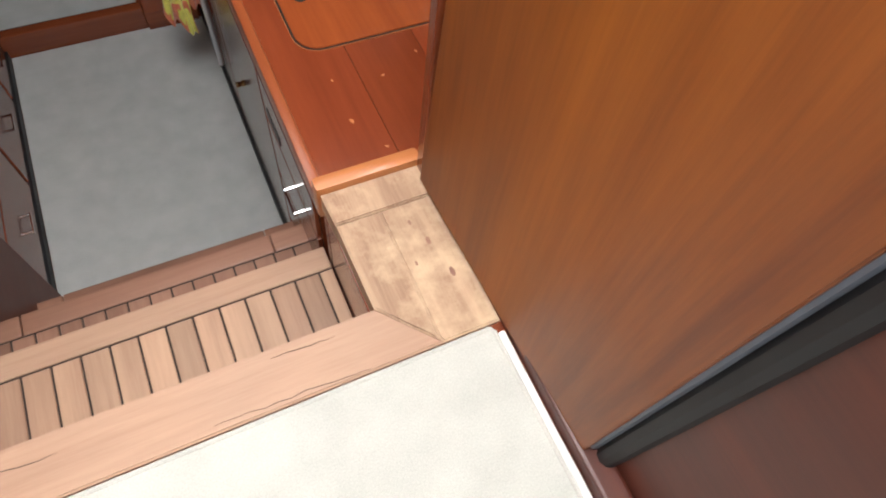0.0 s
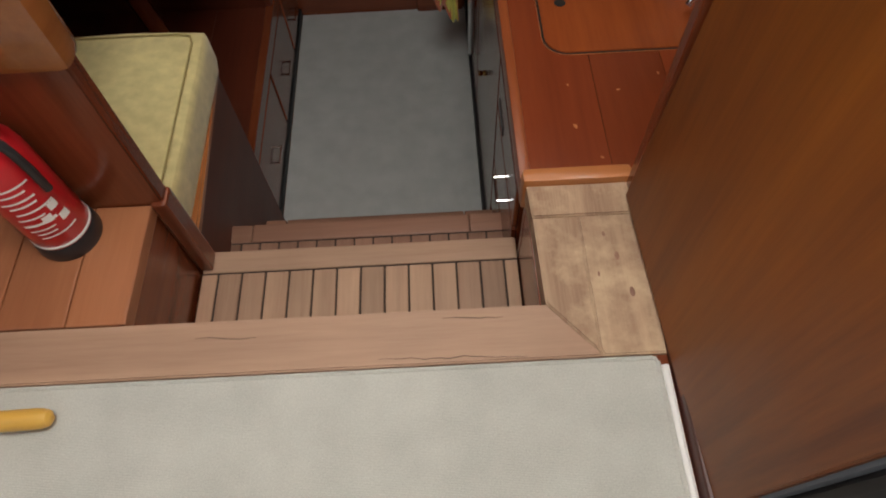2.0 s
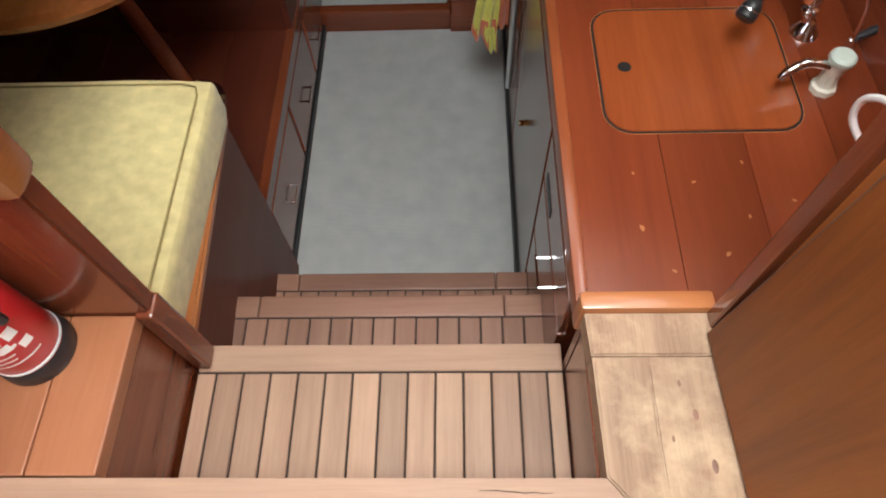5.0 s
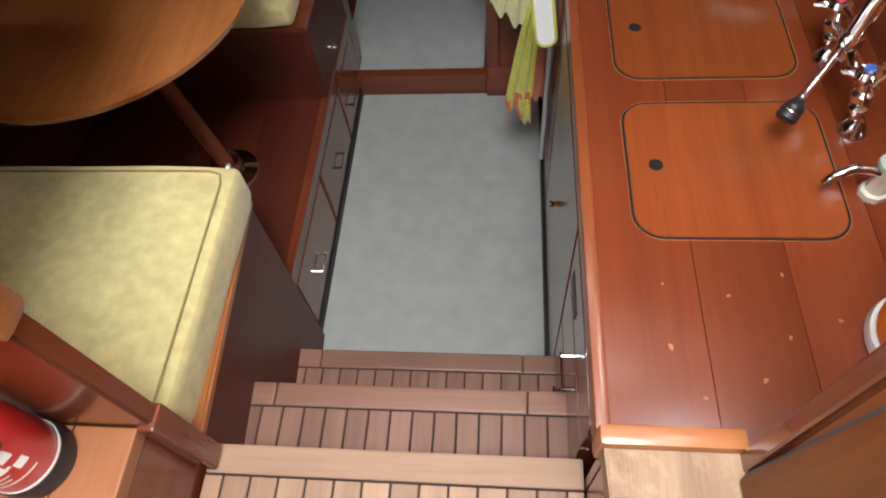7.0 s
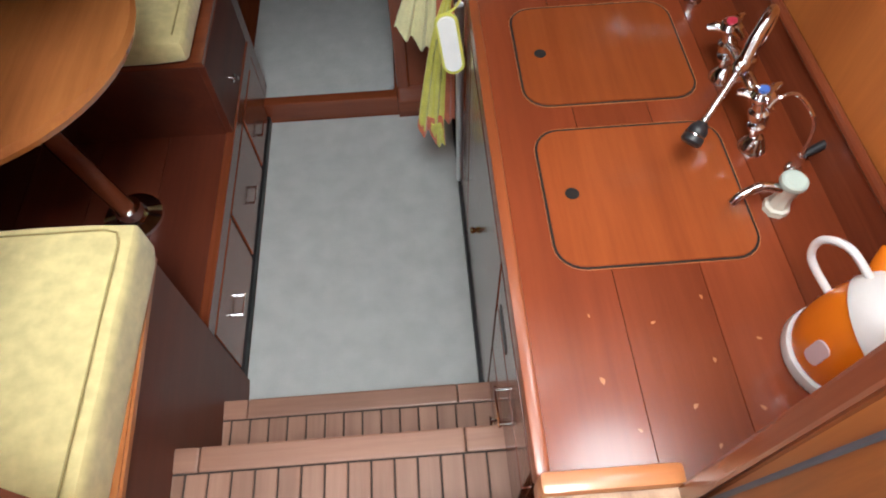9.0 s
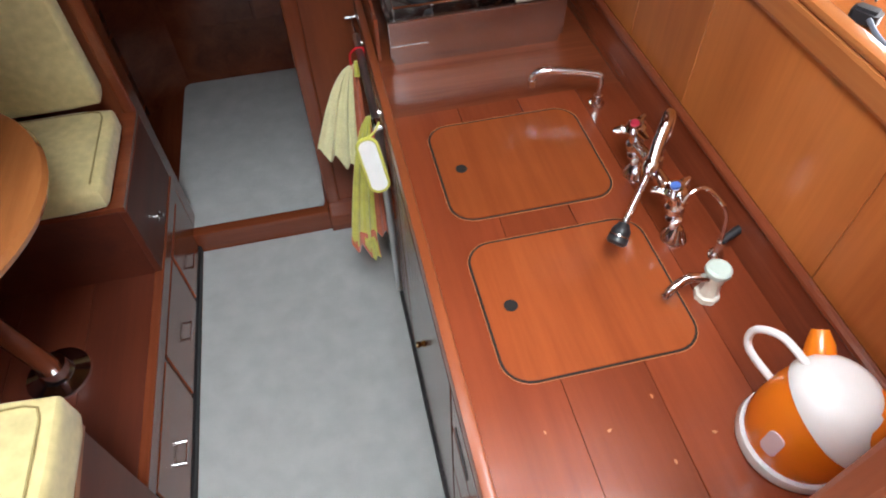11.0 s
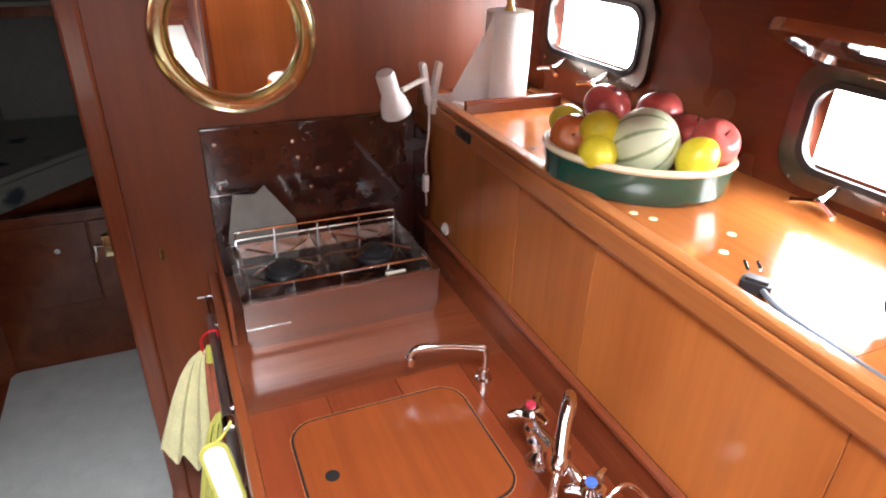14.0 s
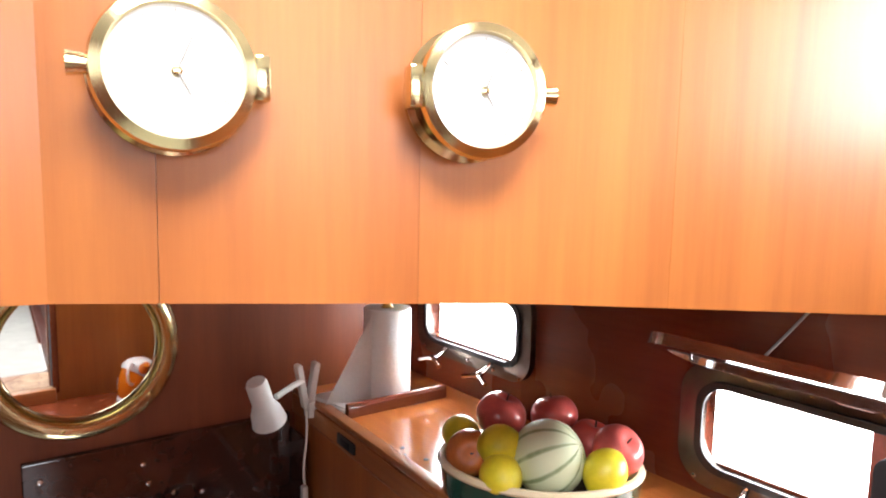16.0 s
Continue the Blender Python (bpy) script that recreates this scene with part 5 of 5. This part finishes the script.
part("core", placed(lathe([(0.0, 0.005), (0.016, 0.005), (0.016, 0.225), (0.009, 0.235), (0.009, 0.25), (0.0125, 0.256), (0.009, 0.262), (0.012, 0.272), (0.011, 0.285), (0.0, 0.290)], 20), pose(rx, ry, SHELF)), M_STICK, ROLL, "turned wooden spindle")
part("foot", placed(lathe([(0.0, 0.0), (0.062, 0.0), (0.062, 0.008), (0.055, 0.012), (0.0, 0.012)], 32), pose(rx, ry, SHELF)), M_STICK, ROLL)
RAILB = thing("fiddle_rail", "low mahogany fiddle rail across the shelf", "rail")
part("bar", box(0.632, 0.90, 2.462, 2.478, SHELF, SHELF + 0.026, 0.003), M_RED_X, RAILB, "", False)
part("cap", tube([(0.632, 2.47, SHELF + 0.027), (0.90, 2.47, SHELF + 0.027)], 0.006, 8), M_RED_X, RAILB)
SHEET = thing("paper_sheet", "white paper lying behind the fiddle rail", "paper")
part("sheet", placed(prism(rounded(0.10, 0.12, 0.02), 0, 0.012, 0.004), pose(0.665, 2.56, SHELF, 4, 6, 20)), M_PAPER, SHEET)

# ---- fruit bowl ----
BOWL = thing("fruit_bowl", "oval green glazed dish with a cream rim", "bowl")
BM = pose(0.745, 1.977, SHELF, 0, 0, -43.5) @ Matrix.Diagonal((1.0, 0.74, 1.0, 1.0))
part("dish", placed(lathe([(0.0, 0.0), (0.150, 0.0), (0.163, 0.012), (0.168, 0.05), (0.170, 0.060), (0.162, 0.060), (0.155, 0.020), (0.0, 0.014)], 56), BM), M_GREEN, BOWL)
part("rim", placed(lathe([(0.160, 0.052), (0.169, 0.058), (0.173, 0.064), (0.170, 0.071), (0.162, 0.071), (0.157, 0.062), (0.150, 0.030), (0.153, 0.030)], 56), BM), M_CREAMGLAZE, BOWL, "cream glazed rim")


def fruit(name, label, category, x, y, z, r, material, squash=0.9, dimple=0.25, turn=(0, 0, 0), stem=True, tip=0.0):
    f = thing(name, label, category, "fruit in the bowl")
    f.matrix_world = pose(0.745, 1.977, 0, 0, 0, 8.5) @ pose(x - 0.775, y - 2.022, z, *turn)
    prof = []
    for k in range(15):
        a = math.pi * k / 14
        rr = r * math.sin(a)
        zz = -r * squash * math.cos(a)
        if dimple:
            zz *= 1 - dimple * math.exp(-(rr / (0.35 * r)) ** 2)
        if tip:
            zz *= 1 + tip * math.exp(-(rr / (0.3 * r)) ** 2)
        prof.append((max(rr, 0.0), zz))
    prof[0], prof[-1] = (0.0, prof[0][1]), (0.0, prof[-1][1])
    part("flesh", lathe(prof, 28), material, f)
    if stem:
        top = prof[-1][1]
        part("stem", tube([(0, 0, top), (0.002, 0.001, top + 0.012)], [0.0018, 0.0014], 6), M_CAULK, f)
    return f


bz = SHELF + 0.05
fruit("melon", "pale green striped melon lying in the dish", "melon", 0.750, 1.985, bz + 0.040, 0.061, M_MELON, 0.98, 0.04, (58, 8, 20), False)
fruit("apple", "glossy red apple in the dish", "apple", 0.765, 2.10, bz + 0.075, 0.044, M_APPLE, 0.9, 0.3, (15, 10, 0))
fruit("apple", "glossy red apple at the back of the dish", "apple", 0.845, 2.045, bz + 0.070, 0.042, M_APPLE, 0.9, 0.3, (-10, 15, 40))
fruit("apple", "dark red apple behind the melon", "apple", 0.85, 1.97, bz + 0.045, 0.040, M_APPLE, 0.9, 0.3, (10, -10, 80))
fruit("apple", "large pink blushed apple at the dish's edge", "apple", 0.848, 1.918, bz + 0.046, 0.043, M_APPLE, 0.92, 0.3, (40, -20, 10))
fruit("apple", "yellow and red blushed apple at the dish's edge", "apple", 0.680, 2.095, bz + 0.032, 0.039, M_APPLE2, 0.92, 0.3, (70, 0, -40))
fruit("lemon", "yellow lemon resting on other fruit", "lemon", 0.700, 2.045, bz + 0.055, 0.034, M_LEMON, 1.08, 0.0, (80, 20, 30), False, 0.12)
fruit("lemon", "yellow lemon at the dish's edge", "lemon", 0.672, 2.018, bz + 0.022, 0.034, M_LEMON, 1.1, 0.0, (85, 0, -35), False, 0.12)
fruit("lemon", "yellow lemon beside the melon", "lemon", 0.790, 1.905, bz + 0.032, 0.034, M_LEMON, 1.12, 0.0, (50, 30, 60), False, 0.12)
fruit("lemon", "yellow lemon at the back of the dish", "lemon", 0.715, 2.15, bz + 0.04, 0.031, M_LEMON, 1.1, 0.0, (80, 0, 10), False, 0.12)

# ---- ports ----
PM = HULL @ pose(0, 0, 0, 90, 0, 0) @ pose(0, 0, 0, 0, 180, 0)     # local x along the wall, y up, z into the cabin


def port(u, z, lift, label):
    p = thing("window_port", label, "porthole", "opening ports", "structure")
    at = PM @ pose(-u, z, 0)
    W_, H_ = 0.345, 0.148
    part("frame", placed(ring(rounded(W_ + 0.075, H_ + 0.070, 0.06), rounded(W_ - 0.004, H_ - 0.004, 0.042), -0.004, 0.016), at), M_BRONZE, p, "dark bronze frame")
    part("gasket", placed(ring(rounded(W_ + 0.012, H_ + 0.012, 0.046), rounded(W_ - 0.012, H_ - 0.012, 0.040), 0.016, 0.021), at), M_DARKRUB, p, "black gasket")
    for k in (-0.19, -0.1, 0.0, 0.1, 0.19):
        for s in (-1, 1):
            if abs(k) < 0.15 or s < 0:
                part("rivet", placed(lathe([(0.0, 0.019), (0.004, 0.018), (0.005, 0.016)], 8), at @ pose(k * 0.93, s * (H_ / 2 + 0.022), 0)), M_STEEL, p)
    hinge = at @ pose(0, H_ / 2 + 0.030, 0.024, lift, 0, 0)
    lid = part("open_light", placed(ring(rounded(W_ + 0.03, H_ + 0.03, 0.052), rounded(W_ - 0.02, H_ - 0.02, 0.042), -0.008, 0.010), hinge @ pose(0, -H_ / 2 - 0.02, 0)), M_CHROME, p, "opened chrome-framed pane")
    g = part("glass", placed(prism(rounded(W_ - 0.02, H_ - 0.02, 0.042), -0.002, 0.004), hinge @ pose(0, -H_ / 2 - 0.02, 0)), M_GLASS, lid, "", False)
    g.visible_shadow = False
    for k in (-0.06, 0.06):
        part("hinge", placed(tube([(k - 0.022, 0, 0), (k + 0.022, 0, 0)], 0.009, 12), hinge), M_CHROME, p)
    for k in (-0.085, 0.085):
        q = at @ pose(k, -H_ / 2 - 0.020, 0.016)
        d = part("wing_bolt", placed(tube([(0, 0.010, 0), (0, -0.006, 0.026), (0, -0.011, 0.040), (0, -0.013, 0.046)], [0.007, 0.006, 0.009, 0.007], 10), q), M_CHROME, p)
        for s in (-1, 1):
            part("wing", placed(tube([(0, -0.011, 0.040), (s * 0.018, -0.014, 0.046), (s * 0.040, -0.020, 0.054)], [0.007, 0.0048, 0.006], 10), q), M_CHROME, d)
    tip = hinge @ Vector((0, -H_ - 0.03, 0.006))
    top = Vector((tip.x + 0.02, tip.y - 0.055, deck_z(tip.x + 0.02) + 0.002))
    part("cord", tube([tip, tip.lerp(top, 0.5) + Vector((0.002, 0, 0)), top], 0.0018, 6), M_CARD, p, "thin grey stay cord")


port(PORTS[0][0], PORTS[0][1], -113, "opening port beside the oven, its pane swung up on a cord")
port(PORTS[1][0], PORTS[1][1], -108, "forward opening port, its pane swung up on a cord")

# ---- small oven ----
OVEN = thing("mini_oven", "black countertop oven with a tinted glass door", "oven")
OM = pose(0.742, 1.49, SHELF, 0, 0, -5)
part("body", placed(box(0.03, 0.28, -0.40, 0.0, 0.012, 0.262, 0.012), OM), M_BLACK, OVEN)
part("door_frame", placed(ring(rounded(0.40, 0.25, 0.02), rounded(0.33, 0.175, 0.012), 0.0, 0.03), OM @ pose(0.03, -0.20, 0.137, 90, 0, -90)), M_BLACK, OVEN, "black door frame")
part("door_glass", placed(prism(rounded(0.335, 0.18, 0.012), 0.012, 0.018), OM @ pose(0.03, -0.20, 0.137, 90, 0, -90)), M_OVENGLASS, OVEN, "tinted glass", False)
part("door_handle", placed(tube([(-0.022, -0.33, 0.215), (-0.022, -0.07, 0.215)], 0.009, 12), OM), M_STEEL, OVEN)
for y in (-0.32, -0.08):
    part("handle_post", placed(tube([(0.0, y, 0.215), (-0.022, y, 0.215)], 0.006, 8), OM), M_BLACK, OVEN)
for x, y in ((0.05, -0.03), (0.05, -0.37), (0.26, -0.03), (0.26, -0.37)):
    part("foot", placed(lathe([(0.0, 0.0), (0.012, 0.0), (0.014, 0.012), (0.0, 0.012)], 14), OM @ pose(x, y, 0)), M_DARKRUB, OVEN)
tri = placed(prism([(-0.016, 0), (0.016, 0), (0, 0.026)], 0, 0.001), OM @ pose(0.0105, -0.075, 0.058, 90, 0, -90))
part("warning_label", tri, M_LEMON, OVEN, "small yellow warning triangle", False)
PLUG = thing("power_plug", "black mains plug with its flex on the shelf", "plug")
part("plug_body", placed(prism(rounded(0.032, 0.045, 0.009), 0, 0.026, 0.006), pose(0.655, 1.60, SHELF + 0.001, 0, 4, 30) @ Matrix.Diagonal((0.9, 0.9, 0.75, 1))), M_BLACK, PLUG)
for s in (-1, 1):
    part("pin", tube([(0.668 + s * 0.008, 1.618 - s * 0.004, SHELF + 0.02), (0.680 + s * 0.008, 1.636 - s * 0.004, SHELF + 0.022)], 0.0022, 8), M_CHROME, PLUG)
part("flex", tube(arc([(0.645, 1.582, SHELF + 0.014), (0.638, 1.54, SHELF + 0.007), (0.636, 1.45, SHELF + 0.006), (0.640, 1.30, SHELF + 0.006), (0.66, 1.10, SHELF + 0.006)]), 0.0038, 8), M_RUBBER, PLUG)

# ---- brass instruments on the header panel ----
def instrument(x, z, label, side, turn):
    t = thing("ship_clock", label, "instrument", "brass instruments")
    at = pose(x, head_y(x), z, 90, 0, turn) @ Matrix.Diagonal((0.88, 0.88, 0.9, 1))
    part("case", placed(lathe([(0.0, 0.0), (0.062, 0.0), (0.062, 0.006), (0.056, 0.010), (0.056, 0.034), (0.060, 0.040), (0.058, 0.046), (0.050, 0.048), (0.048, 0.040), (0.0, 0.040)], 56), at), M_BRASS, t)
    part("dial", placed(lathe([(0.0, 0.0425), (0.0485, 0.0420), (0.0485, 0.041)], 48), at), M_DIAL, t, "white dial")
    part("boss", placed(lathe([(0.0, 0.046), (0.004, 0.045), (0.0045, 0.042)], 12), at), M_BRASS, t)
    for a, r in ((0.4, 0.03), (2.6, 0.02)):
        part("pointer", placed(tube([(0, 0, 0.0445), (r * math.sin(a), r * math.cos(a), 0.0445)], [0.001, 0.0006], 6), at), M_CARD, t)
    for k in range(12):
        a = k * math.pi / 6
        part("hour_mark", placed(box(-0.0008, 0.0008, 0.038, 0.045, 0.042, 0.0428), at @ pose(0, 0, 0, 0, 0, math.degrees(a))), M_CARD, t, "", False)
    part("hinge", placed(box(-0.006, 0.006, -0.018, 0.018, 0.024, 0.046, 0.003), at @ pose(side * 0.063, 0, 0)), M_BRASS, t)
    part("catch", placed(tube([(-side * 0.058, 0, 0.036), (-side * 0.072, 0, 0.036)], [0.007, 0.009], 12), at), M_BRASS, t)


instrument(0.122, 1.955, "round brass ship's clock with a white dial", 1, -8)
instrument(0.338, 1.956, "round brass barometer with a white dial", -1, -15.6)

# ---- deckhead light ----
DL = thing("ceiling_light", "flat chrome and white light fitting under the deckhead", "light fitting")
zc = deck_z(0.5)
part("base", box(0.36, 0.68, 2.16, 2.24, zc - 0.016, zc + 0.004, 0.004), M_CHROME, DL)
part("diffuser", box(0.44, 0.66, 2.17, 2.23, zc - 0.032, zc - 0.014, 0.008), M_WHITE, DL, "white diffuser")
part("switch", box(0.38, 0.42, 2.185, 2.215, zc - 0.026, zc - 0.014, 0.004), M_CHROME, DL)
PL = thing("ceiling_clip", "small white plastic clip under the deckhead", "clip")
part("clip", box(0.20, 0.24, 2.18, 2.21, deck_z(0.22) - 0.016, deck_z(0.22) + 0.005, 0.004), M_WHITE, PL)

# ---- forward cabin ----
structure("cabin_front", box(-1.0, 0.3, 3.66, 3.69, 0.055, 0.74, 0.003), M_RED_Y, "dark mahogany locker front under the berth", "wall")
CAB = thing("berth_locker", "dark mahogany locker with a chrome knob under the berth", "cabinet")
part("door", box(-0.72, -0.40, 3.648, 3.66, 0.35, 0.70, 0.004), M_RED_Y, CAB, "", False)
part("door", box(-0.39, -0.10, 3.648, 3.66, 0.35, 0.70, 0.004), M_RED_Y, CAB, "", False)
part("knob", tube([(-0.51, 3.648, 0.60), (-0.51, 3.625, 0.60)], [0.007, 0.011], 12), M_CHROME, CAB)
BERTH = thing("berth", "berth mattress with a blue and cream floral cover", "bed")
b = prism([(-1.9, 2.80), (-1.05, 2.80), (-0.93, 3.45), (-0.36, 4.05), (0.3, 4.1), (0.3, 4.6), (-1.9, 4.6)], 0.74, 0.86, 0.02)
part("mattress", b, M_FLORAL, BERTH)
structure("berth_base", prism([(-1.9, 2.78), (-1.06, 2.78), (-0.95, 3.48), (-0.38, 4.08), (0.3, 4.12), (0.3, 4.6), (-1.9, 4.6)], 0.06, 0.735, 0.004), M_RED_Y, "dark mahogany berth base", "berth base")
structure("wall_hull_bow", quad_slab([(-1.35, 2.78, 0.80), (-1.35, 2.78, 1.9), (-0.75, 4.58, 1.9), (-0.75, 4.58, 0.80)][::-1], 0.03), M_HULL, "pale sloping hull lining above the berth", "wall")
BSHELF = thing("berth_shelf", "high berth shelf with a patterned cloth", "shelf")
part("board", box(-1.0, -0.1, 4.1, 4.58, 1.38, 1.42, 0.004), M_RED_Y, BSHELF, "", False)
part("cloth", box(-0.98, -0.12, 4.09, 4.56, 1.42, 1.44, 0.006), M_FLORAL, BSHELF)
DLATCH = thing("door_latch", "brass and chrome latch on the door post", "latch")
part("plate", box(-0.242, -0.216, 2.772, 2.80, 0.97, 1.03, 0.002), M_BRASS, DLATCH)
part("handle", tube([(-0.236, 2.785, 1.0), (-0.262, 2.785, 1.0), (-0.265, 2.785, 0.955)], 0.005, 10), M_CHROME, DLATCH)
